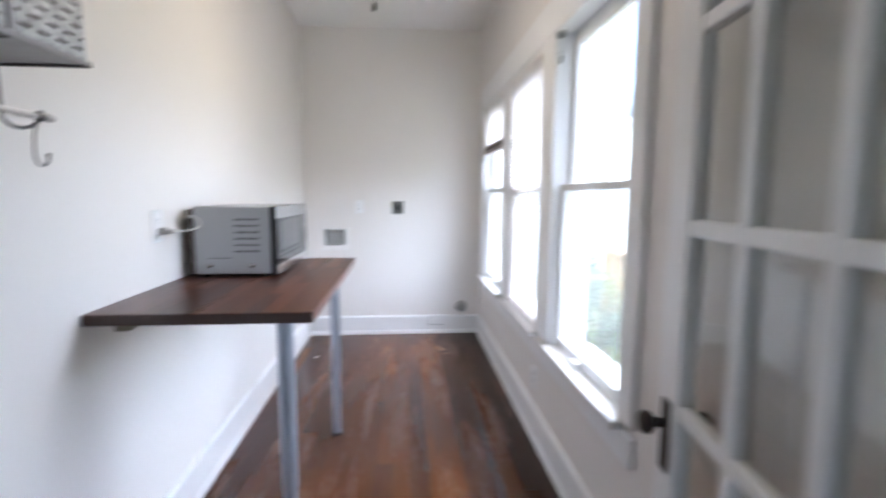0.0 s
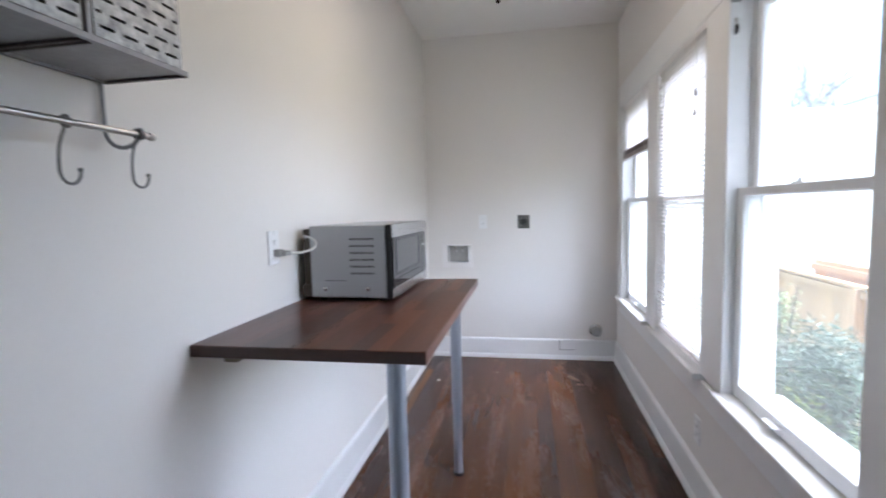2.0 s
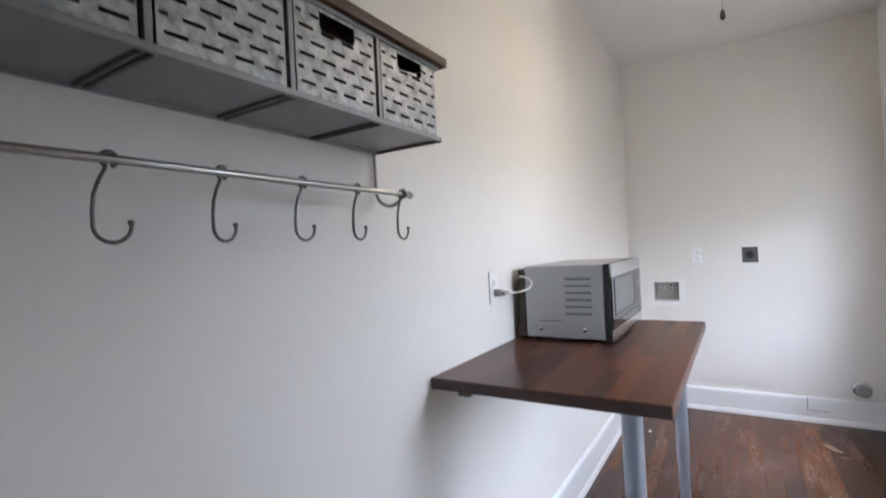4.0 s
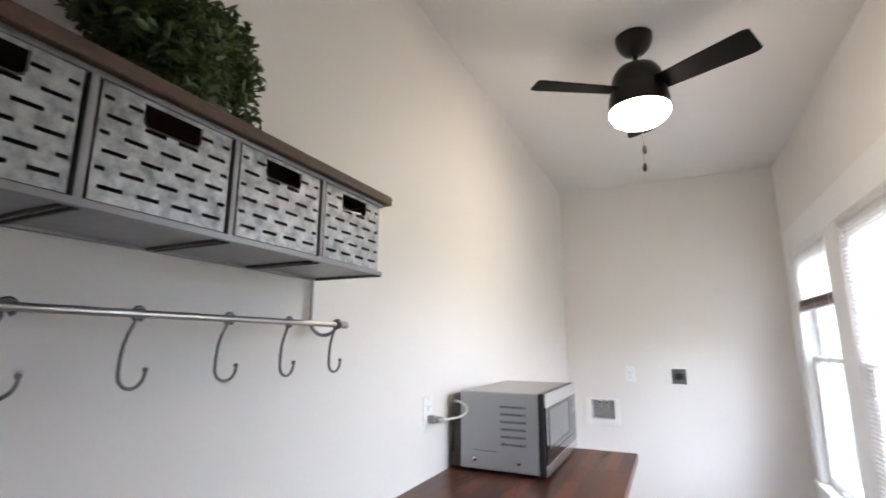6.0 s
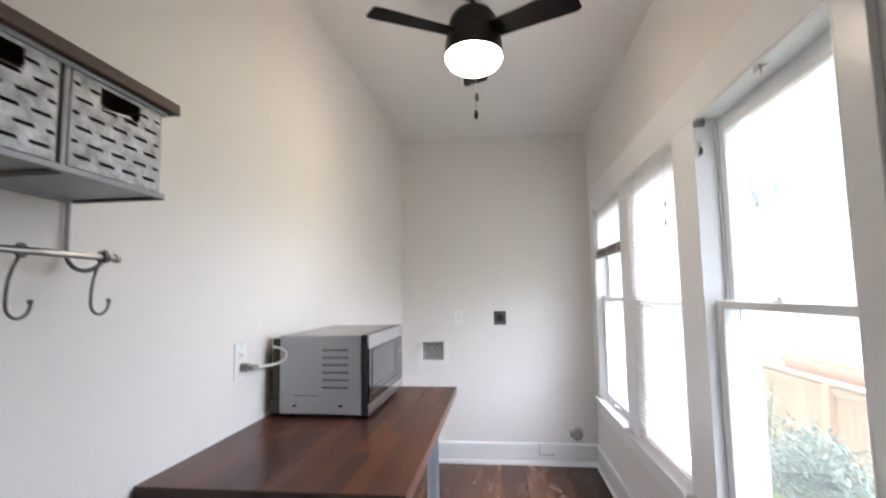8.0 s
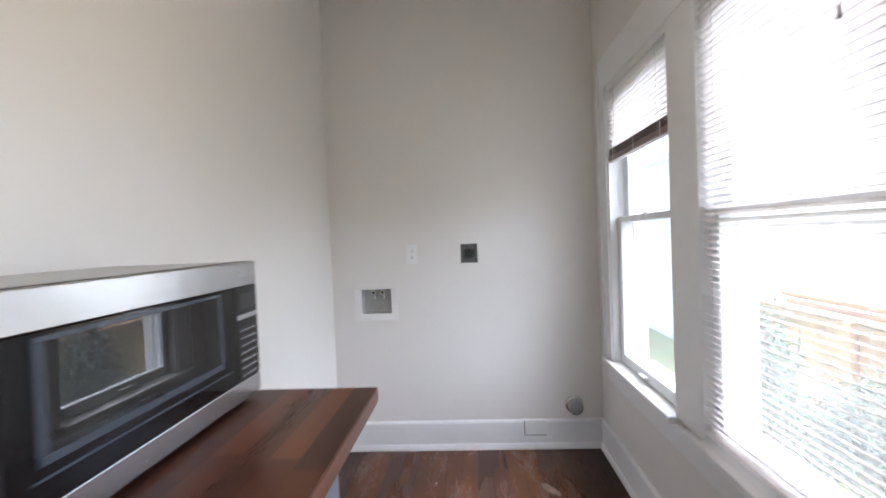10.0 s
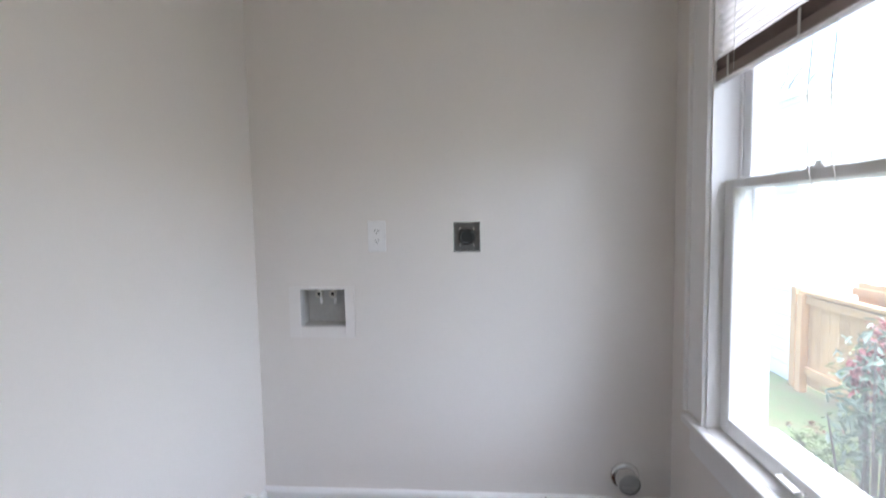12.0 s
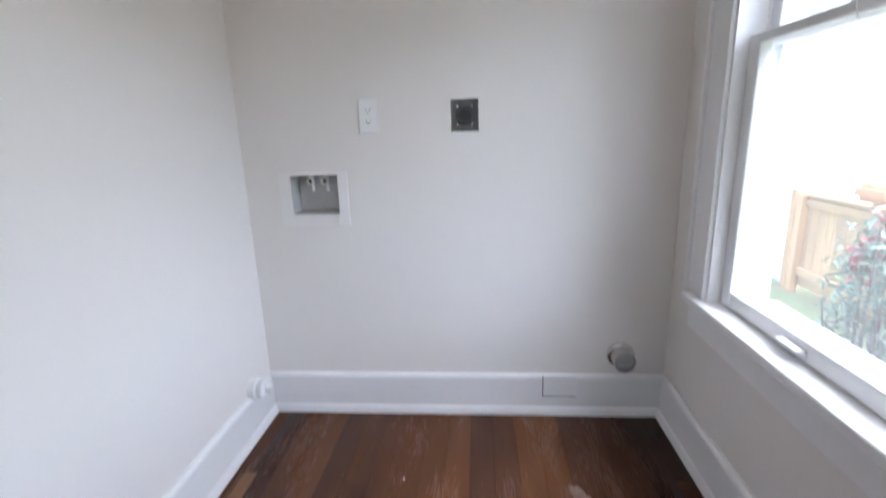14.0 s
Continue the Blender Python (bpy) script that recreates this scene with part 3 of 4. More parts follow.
def tabletop_table():
    t = thing("wall_table", (0.33, 4.16, 0), "dark walnut butcher-block table on two grey steel legs", "table")
    rng = random.Random(4)
    n = 13
    wd = (TX - 0.003) / n
    for k in range(n):
        y = TY0
        while y < TY1 - 0.01:
            ln = rng.uniform(0.22, 0.5)
            e = y + ln if y + ln < TY1 - 0.15 else TY1
            bm = bmesh.new()
            box(bm, (0.003 + k * wd, y, TZ - TT), (0.003 + (k + 1) * wd, e, TZ), 0.0)
            part("stave", bm, M_STAVE, t)
            y = e
    part("edge_band", cbox((0.003, TY0 - 0.0025, TZ - TT + 0.0005), (TX, TY0, TZ - 0.0015), 0.0008, 1), M_EDGE, t, "dark stained edge")
    # long side facing the windows, their reflection put into its paler colour
    part("edge_band", cbox((TX, TY0 - 0.0025, TZ - TT + 0.0005), (TX + 0.0025, TY1, TZ - 0.0015), 0.0008, 1), M_LITEDGE, t, "walnut edge coloured lighter for the window's sheen")
    for y in (3.605, 4.630):
        bm = bmesh.new()
        lathe(bm, [(0, TZ - TT - 0.006), (0.05, TZ - TT - 0.006), (0.05, TZ - TT), (0, TZ - TT)], 28, Matrix.Translation((0.528, y, 0)))
        lathe(bm, [(0.0, 0.36), (0.0245, 0.36), (0.0255, 0.364), (0.0255, TZ - TT - 0.006), (0, TZ - TT - 0.006)], 28, Matrix.Translation((0.528, y, 0)))
        lathe(bm, [(0.0, 0.012), (0.0215, 0.012), (0.0215, 0.37), (0, 0.37)], 28, Matrix.Translation((0.528, y, 0)))
        leg = part("leg", bm, M_LEG, t, "grey painted steel tube leg", True)
        part("foot", lathe(bmesh.new(), [(0, 0), (0.024, 0), (0.025, 0.004), (0.0235, 0.014), (0, 0.014)], 24, Matrix.Translation((0.528, y, 0))), M_BLACK, leg, "black plastic foot", True)
    for y in (3.59, 4.56):
        bm = bmesh.new()
        box(bm, (0.001, y - 0.018, TZ - TT - 0.012), (0.050, y + 0.018, TZ - TT), 0.002)
        box(bm, (0.046, y - 0.018, TZ - TT - 0.036), (0.088, y + 0.020, TZ - TT), 0.002)
        part("bracket", bm, M_BRKT, t, "small brown wooden bracket")
    return t


tabletop_table()


# ---- microwave ----
def microwave():
    x0, x1, y0, y1, z0, z1 = 0.058, 0.383, 4.100, 4.660, 0.973, 1.247
    mw = thing("microwave", (0.2, 4.40, TZ), "stainless and grey countertop microwave with a black glass door", "microwave")
    body = part("body", cbox((x0, y0, z0), (x1 - 0.026, y1, z1), 0.006, 3), M_MW, mw, "grey painted metal case")
    bm = bmesh.new()
    box(bm, (0.024, y0 + 0.012, z0 + 0.045), (x0 + 0.004, y1 - 0.03, z1 - 0.012), 0.006)
    box(bm, (0.020, y0 + 0.004, z0 + 0.002), (x0 + 0.004, y1 - 0.05, z0 + 0.05), 0.004)
    part("back_cover", bm, M_MWBACK, mw, "dark brown rear cover")
    bm = bmesh.new()
    box(bm, (x1 - 0.026, y0 - 0.001, z0 - 0.002), (x1 - 0.004, y1 + 0.001, z1 + 0.001), 0.003)
    part("front_frame", bm, M_BLACK, mw, "black plastic front surround")
    part("top_band", cbox((x1 - 0.005, y0 + 0.001, z1 - 0.048), (x1 + 0.003, y1, z1), 0.002), M_STEEL, mw, "brushed stainless band")
    part("bottom_band", cbox((x1 - 0.005, y0 + 0.001, z0), (x1 + 0.003, y1, z0 + 0.038), 0.002), M_STEEL, mw, "brushed stainless band")
    yd = 4.566
    door = part("door", cbox((x1 - 0.004, y0 + 0.002, z0 + 0.039), (x1 + 0.002, yd, z1 - 0.049), 0.001), M_GLOSS, mw, "glossy black door")
    bm = bmesh.new()
    wy0, wy1, wz0, wz1 = y0 + 0.050, 4.506, z0 + 0.092, z1 - 0.060
    part("window", box(bm, (x1 + 0.001, wy0, wz0), (x1 + 0.0026, wy1, wz1), 0.0004), M_MWWIN, door, "smoked mirror-like window")
    bm = bmesh.new()                          # raised surround of the window
    e = 0.011
    for lo, hi in (((wy0 - e, wz0 - e), (wy1 + e, wz0)), ((wy0 - e, wz1), (wy1 + e, wz1 + e * 0.6)), ((wy0 - e, wz0), (wy0, wz1)), ((wy1, wz0), (wy1 + e, wz1))):
        box(bm, (x1 + 0.001, lo[0], lo[1]), (x1 + 0.004, hi[0], hi[1]), 0.001, 1)
    part("window_frame", bm, M_BLUEFR, door, "dark blue-grey window surround")
    part("handle_ledge", cbox((x1 + 0.001, y0 + 0.03, z0 + 0.066), (x1 + 0.0045, yd - 0.02, z0 + 0.070), 0.001, 1), M_BLUEFR, door)
    panel = part("control_panel", cbox((x1 - 0.004, yd + 0.002, z0 + 0.039), (x1 + 0.002, y1, z1 - 0.049), 0.001), M_GLOSS, mw, "black control panel")
    part("display", cbox((x1 + 0.001, yd + 0.014, z1 - 0.094), (x1 + 0.003, y1 - 0.012, z1 - 0.062), 0.0008), M_MWWIN, panel)
    part("strip", cbox((x1 + 0.001, yd + 0.008, z1 - 0.114), (x1 + 0.0035, y1 - 0.004, z1 - 0.104), 0.0008), M_STEEL, panel, "bright stainless strip")
    for r in range(7):
        z = z1 - 0.136 - r * 0.015
        for c in range(3):
            y = yd + 0.014 + c * 0.0225
            part("button", cbox((x1 + 0.0015, y, z - 0.0045), (x1 + 0.003, y + 0.018, z + 0.0045), 0.0008), M_BLACK, panel)
        part("marking", cbox((x1 + 0.0032, yd + 0.018, z - 0.001), (x1 + 0.0036, y1 - 0.014, z + 0.0004)), M_MW, panel)
    part("badge", cbox((x1 + 0.003, y1 - 0.075, z1 - 0.030), (x1 + 0.0036, y1 - 0.02, z1 - 0.024)), M_MW, mw)
    for r in range(6):
        z = 1.200 - r * 0.0258
        bm = bmesh.new()
        for c in range(13):
            x = 0.217 + c * 0.0074
            box(bm, (x, y0 - 0.0006, z - 0.0085), (x + 0.0040, y0 + 0.002, z))
        part("vent", bm, M_SLOT, body, "row of dark vent slits")
    for x in (0.116, 0.283):
        part("screw", lathe(bmesh.new(), [(0, 0), (0.0092, 0), (0.0085, 0.0035), (0.005, 0.0055), (0, 0.0056)], 16, Matrix.Translation((x, y0, 1.009)) @ Matrix.Rotation(radians(90), 4, "X")), M_CHROME, body, "", True)
    part("seam", cbox((0.112, y0 - 0.0006, 1.0385), (0.200, y0 + 0.001, 1.0405)), M_SLOT, body)
    for x in (0.09, 0.33):
        for y in (y0 + 0.04, y1 - 0.04):
            part("foot", lathe(bmesh.new(), [(0, TZ), (0.013, TZ), (0.014, z0 + 0.002), (0, z0 + 0.002)], 16, Matrix.Translation((x, y, 0))), M_BLACK, mw, "", True)
    # mains lead
    pts = []
    way = [(0.030, 3.940, 1.161), (0.050, 3.985, 1.156), (0.075, 4.035, 1.158), (0.092, 4.072, 1.170), (0.090, 4.082, 1.192), (0.066, 4.078, 1.207), (0.042, 4.083, 1.209), (0.030, 4.12, 1.199)]
    v = [Vector(p) for p in way]
    v = [v[0]] + v + [v[-1]]
    for a, b, c, d in zip(v, v[1:], v[2:], v[3:]):
        for k in range(6):
            s = k / 6
            pts.append(0.5 * ((2 * b) + (c - a) * s + (2 * a - 5 * b + 4 * c - d) * s * s + (3 * b - a - 3 * c + d) * s ** 3))
    part("power_cord", tube(bmesh.new(), pts, 0.0042, 8), M_CORD, mw, "pale grey power cord", True)
    bm = bmesh.new()
    box(bm, (0.004, 3.927, 1.148), (0.034, 3.953, 1.174), 0.005), box(bm, (0.022, 3.932, 1.151), (0.050, 3.974, 1.167), 0.005)
    part("plug", bm, M_BOXGREY, mw, "grey moulded plug")


microwave()


# ---- outlets ----
def outlet(name, at, normal, label, socket=True):
    """A wall plate; at: its middle on the wall. normal: x, -x or -y."""
    turn = {"x": 90, "-x": -90, "-y": 0}[normal]
    m = Matrix.Translation(at) @ Matrix.Rotation(radians(turn), 4, "Z")
    t = thing(name, at, label, "outlet")
    def put(nm, bm, material, parent, lb=""):
        bmesh.ops.transform(bm, matrix=m, verts=bm.verts)
        return part(nm, bm, material, parent, lb)
    put("cover_plate", cbox((-0.035, -0.006, -0.059), (0.035, 0, 0.059), 0.0025), M_PLATE, t)
    put("screw", lathe(bmesh.new(), [(0, 0), (0.003, 0), (0.003, 0.0012), (0, 0.0013)], 10, Matrix.Translation((0, -0.006, 0.0)) @ Matrix.Rotation(radians(90), 4, "X")), M_CHROME, t)
    face = put("socket_face", cbox((-0.0165, -0.0075, -0.034), (0.0165, -0.005, 0.034), 0.001), M_PLATE, t)
    if socket:
        for zc in (-0.019, 0.019):
            for x in (-0.0065, 0.0065):
                put("slot", cbox((x - 0.0011, -0.0079, zc - 0.001), (x + 0.0011, -0.007, zc + 0.007)), M_SLOT, face)
            put("slot", cbox((-0.0022, -0.0079, zc - 0.009), (0.0022, -0.007, zc - 0.005), 0.0004), M_SLOT, face)


outlet("wall_outlet", (0, 3.937, 1.180), "x", "white plastic wall outlet beside the microwave, one plug in it")
outlet("wall_outlet", (0.491, YB, 1.184), "-y", "white plastic wall outlet above the laundry box")
outlet("wall_outlet", (W, 4.575, 0.315), "-x", "white plastic wall outlet below the windows")

# dryer outlet: a dark recessed box with a round socket
t = thing("dryer_outlet", (0.8355, YB, 1.177), "dark square dryer outlet recessed in the wall", "outlet")
bm = bmesh.new()
for lo, hi in (((PX0, YB + 0.001, PZ0), (PX0 + 0.003, YB + 0.045, PZ1)), ((PX1 - 0.003, YB + 0.001, PZ0), (PX1, YB + 0.045, PZ1)), ((PX0, YB + 0.001, PZ0), (PX1, YB + 0.045, PZ0 + 0.003)), ((PX0, YB + 0.001, PZ1 - 0.003), (PX1, YB + 0.045, PZ1))):
    box(bm, lo, hi)
part("box_rim", bm, M_CHROME, t, "bare metal rim")
plate = part("plate", cbox((PX0 + 0.002, YB + 0.012, PZ0 + 0.002), (PX1 - 0.002, YB + 0.04, PZ1 - 0.002)), mat("dark_plate", (0.125, 0.12, 0.118), 0.4, metal=0.25, var=0.2, scale=30), t, "dark metal plate")
part("socket", lathe(bmesh.new(), [(0, 0), (0.030, 0), (0.030, 0.007), (0.027, 0.010), (0.025, 0.010), (0.024, 0.004), (0, 0.004)], 28, Matrix.Translation((0.8355, YB + 0.012, 1.177)) @ Matrix.Rotation(radians(90), 4, "X")), M_BLACK, t, "round black socket", True)
part("ring", lathe(bmesh.new(), [(0.0302, 0), (0.0335, 0), (0.0335, 0.006), (0.0302, 0.006), (0.0302, 0)], 32, Matrix.Translation((0.8355, YB + 0.012, 1.177)) @ Matrix.Rotation(radians(90), 4, "X")), M_DARKFR, t, "dark metal ring", True)
for dx in (-0.026, 0.026):
    for dz in (-0.031, 0.031):
        part("screw", lathe(bmesh.new(), [(0, 0), (0.0042, 0), (0.0035, 0.003), (0, 0.0034)], 12, Matrix.Translation((0.8355 + dx, YB + 0.012, 1.177 + dz)) @ Matrix.Rotation(radians(90), 4, "X")), M_CHROME, t, "", True)

# laundry box
t = thing("laundry_box", (0.264, YB, 0.9), "white recessed laundry supply box with two valves", "laundry box")
bm = bmesh.new()
ox0, ox1, oz0, oz1 = 0.132, 0.395, 0.788, 0.990
box(bm, (ox0, YB - 0.006, oz0), (BX0, YB, oz1), 0.0015), box(bm, (BX1, YB - 0.006, oz0), (ox1, YB, oz1), 0.0015)
box(bm, (BX0, YB - 0.006, oz0), (BX1, YB, BZ0), 0.0015), box(bm, (BX0, YB - 0.006, BZ1), (BX1, YB, oz1), 0.0015)
part("faceplate", bm, M_FLANGE, t, "smooth ivory flange")
bm = bmesh.new()
box(bm, (BX0, YB + 0.001, BZ0), (BX0 + 0.003, YB + 0.085, BZ1)), box(bm, (BX1 - 0.003, YB + 0.001, BZ0), (BX1, YB + 0.085, BZ1))
box(bm, (BX0, YB + 0.001, BZ0), (BX1, YB + 0.085, BZ0 + 0.003)), box(bm, (BX0, YB + 0.001, BZ1 - 0.003), (BX1, YB + 0.085, BZ1)), box(bm, (BX0, YB + 0.082, BZ0), (BX1, YB + 0.086, BZ1))
part("recess", bm, mat("grey_plastic_recess", (0.55, 0.55, 0.54), 0.5, var=0.1, scale=10), t)
for x in (0.240, 0.296):
    bm = bmesh.new()
    Mx = Matrix.Translation((x, YB + 0.045, 0.955))
    lathe(bm, [(0, 0), (0.0145, 0), (0.0145, 0.016), (0.0085, 0.016), (0.0085, 0.004), (0, 0.004)], 18, Mx @ Matrix.Rotation(radians(90), 4, "X"))
    lathe(bm, [(0, 0), (0.009, 0), (0.009, 0.02), (0, 0.02)], 14, Mx @ Matrix.Translation((0, 0.012, -0.004)))
    v = part("valve", bm, M_BRASS, t, "pale metal hose valve", True)
    part("bore", lathe(bmesh.new(), [(0, 0.0045), (0.0078, 0.0045), (0.0078, 0.006), (0, 0.006)], 16, Mx @ Matrix.Rotation(radians(90), 4, "X")), M_SLOT, v, "dark open bore")
    part("lever", box(bmesh.new(), (x + 0.008, YB + 0.022, 0.918), (x + 0.015, YB + 0.04, 0.942), 0.002), M_PLATE, v)

# capped vent pipe, floor plate, wall stub
t = thing("vent_pipe", (1.432, YB, 0.250), "dull metal capped pipe stub sticking out of the wall", "pipe")
A = Matrix.Translation((1.424, YB, 0.254)) @ Matrix.Rotation(radians(90), 4, "X")
part("collar", lathe(bmesh.new(), [(0, 0), (0.054, 0), (0.052, 0.006), (0.048, 0.010), (0.044, 0.012), (0, 0.012)], 32, A), M_CHROME, t, "", True)
part("pipe", lathe(bmesh.new(), [(0, 0.01), (0.041, 0.01), (0.041, 0.062), (0.039, 0.066), (0.038, 0.030), (0, 0.030)], 32, A), M_CHROME, t, "", True)
part("cap", lathe(bmesh.new(), [(0.0, 0.046), (0.0375, 0.046), (0.0375, 0.054), (0.030, 0.058), (0.0, 0.059)], 32, A), M_BOXGREY, t, "grey cap", True)
part("handle", box(bmesh.new(), (1.398, YB - 0.066, 0.234), (1.450, YB - 0.052, 0.242), 0.003), M_BOXGREY, t)
t = thing("cleanout_plate", (1.19, YB, 0.117), "small white cover plate let into the baseboard", "cover plate")
part("cover", cbox((1.127, YB - 0.0215, 0.084), (1.255, YB - 0.018, 0.1715), 0.001), M_TRIM, t)
bm = bmesh.new()
box(bm, (1.1235, YB - 0.0205, 0.081), (1.127, YB - 0.018, 0.170)), box(bm, (1.127, YB - 0.0205, 0.081), (1.255, YB - 0.018, 0.084))
part("gap", bm, M_SLOT, t)
t = thing("gas_stub", (0.0, 6.345, 0.165), "white painted round pipe stub on the wall", "pipe")
A = Matrix.Translation((0.022, 6.338, 0.190)) @ Matrix.Rotation(radians(90), 4, "Y") @ Matrix.Diagonal((1.15, 1.15, 1.2, 1))
part("flange", lathe(bmesh.new(), [(0, -0.018), (0.036, -0.018), (0.036, 0.004), (0.030, 0.008), (0, 0.008)], 28, A), M_TRIM, t, "", True)
part("stub", lathe(bmesh.new(), [(0, 0.006), (0.026, 0.006), (0.026, 0.011), (0.033, 0.013), (0.034, 0.028), (0.029, 0.032), (0.016, 0.034), (0.015, 0.048), (0.011, 0.052), (0, 0.052)], 28, A), M_TRIM, t, "", True)

# ---- shelf with bins, rail and hooks ----
SX, SY0, SY1, SZ0, SZ1 = 0.199, 2.449, 3.301, 1.579, 1.752


def shelf():
    s = thing("wall_shelf", (0.0, 2.9, SZ0), "grey steel wall shelf with brown wooden top and hook rail", "shelf")
    part("top_board", cbox((0.002, SY0 - 0.014, SZ1), (SX + 0.014, SY1 + 0.024, SZ1 + 0.022), 0.003), M_SHELFWOOD, s, "weathered brown wooden board")
    for k in range(5):
        y = SY0 + (SY1 - SY0) * k / 4
        if k < 4:
            part("post", cbox((SX - 0.010, y - 0.005, SZ0 + 0.008), (SX, y + 0.005, SZ1), 0.0012), M_FRAME, s)
        part("post", cbox((0.004, y - 0.005, SZ0 + 0.008), (0.014, y + 0.005, SZ1), 0.0012), M_FRAME, s)
        if 0 < k < 4:
            part("cross_bar", cbox((0.01, y - 0.010, SZ0 - 0.002), (SX - 0.01, y - 0.004, SZ0 + 0.004), 0.001), M_DARKFR, s)
            part("cross_bar", cbox((0.01, y + 0.004, SZ0 - 0.002), (SX - 0.01, y + 0.010, SZ0 + 0.004), 0.001), M_DARKFR, s)
        else:
            part("cross_bar", cbox((0.004, y - 0.005, SZ0 - 0.002), (SX, y + 0.005, SZ0 + 0.008), 0.001), M_DARKFR, s)
    part("front_bar", cbox((SX - 0.010, SY0 - 0.005, SZ0), (SX + 0.001, SY1 + 0.005, SZ0 + 0.010), 0.0012), M_FRAME, s)
    part("top_bar", cbox((SX - 0.010, SY0 - 0.005, SZ1 - 0.008), (SX + 0.001, SY1 + 0.005, SZ1), 0.0012), M_FRAME, s)
    part("back_bar", cbox((0.002, SY0 - 0.005, SZ0 - 0.002), (0.012, SY1 + 0.005, SZ0 + 0.008), 0.0012), M_FRAME, s)
    part("end_panel", cbox((0.012, SY1 - 0.001, SZ0 + 0.008), (SX - 0.010, SY1 + 0.002, SZ1)), M_GALV, s)
    part("bottom_panel", cbox((0.012, SY0, SZ0 + 0.003), (SX - 0.010, SY1, SZ0 + 0.006)), M_FRAME, s)
    rail = part("hook_rail", tube(bmesh.new(), [(0.090, SY0 - 0.02, 1.467), (0.090, 3.314, 1.467)], 0.0062, 14), M_HOOK, s, "thin steel rod", True)
    part("end_cap", lathe(bmesh.new(), [(0, 0), (0.0085, 0), (0.0085, 0.010), (0, 0.011)], 14, Matrix.Translation((0.090, 3.314, 1.467)) @ Matrix.Rotation(radians(-90), 4, "X")), M_HOOK, rail, "", True)
    for y in (SY0 + 0.02, 3.289):
        pts = [(0.009, y, SZ0), (0.009, y, 1.512), (0.010, y, 1.490)]
        for k in range(11):
            a = math.pi + k * math.pi / 10
            pts.append((0.0525 + 0.0425 * math.cos(a), y, 1.480 + 0.038 * math.sin(a)))
        part("rail_hanger", tube(bmesh.new(), pts, 0.0042, 10), M_FRAME, s, "bent steel rod", True)
        part("collar", lathe(bmesh.new(), [(0.0065, -0.006), (0.0105, -0.006), (0.0105, 0.006), (0.0065, 0.006)], 16, Matrix.Translation((0.090, y, 1.467)) @ Matrix.Rotation(radians(90), 4, "X")), M_DARKFR, s, "", True)


shelf()


def bin_front(y0, y1, z0, z1, x):
    """A thin steel front with rows of real slots and a hand hole."""
    bm = bmesh.new()
    hy0, hy1, hz, ht = (y0 + y1) / 2 - 0.042, (y0 + y1) / 2 + 0.042, z0 + 0.114, z1 - 0.008
    pitch = (y1 - y0) / 4
    sl, tall = pitch * 0.64, 0.0056
    rows = [z0 + 0.0155 + 0.0229 * k for k in range(6)]
    cuts = [z0]
    for z in rows:
        cuts += [z, z + tall]
    cuts.append(z1)
    corner = [(0.0, 0.009), (0.0012, 0.0055), (0.003, 0.003), (0.0055, 0.0012)]      # rounded lower corners of the hand hole
    fine = sorted(set(cuts + [hz + d for d, _ in corner] + [hz + 0.009, ht]))
    for a, b in zip(fine, fine[1:]):
        mid = (a + b) / 2
        holes = []
        for k, z in enumerate(rows):
            if z < mid < z + tall:
                y = y0 - sl / 2 + (0.5 if k % 2 == 0 else 0.0) * pitch
                while y < y1:
                    h0, h1 = max(y, y0 + 0.003), min(y + sl, y1 - 0.003)
                    if h1 - h0 > 0.004:
                        holes.append((h0, h1))
                    y += pitch
        if hz < mid < ht:
            ins = min([w for d, w in corner if mid > hz + d] + [0.009]) if mid < hz + 0.009 else 0.0
            holes = [(h[0], min(h[1], hy0 - 0.002)) if h[0] < hy0 else (max(h[0], hy1 + 0.002), h[1]) for h in holes if h[0] < hy0 - 0.006 or h[1] > hy1 + 0.006] + [(hy0 + ins, hy1 - ins)]
        s = y0
        for h0, h1 in sorted(holes) + [(y1, y1)]:
            if h0 - s > 0.0005:
                box(bm, (x - 0.0012, s, a), (x, h0, b))
            s = max(s, h1)
    return bm


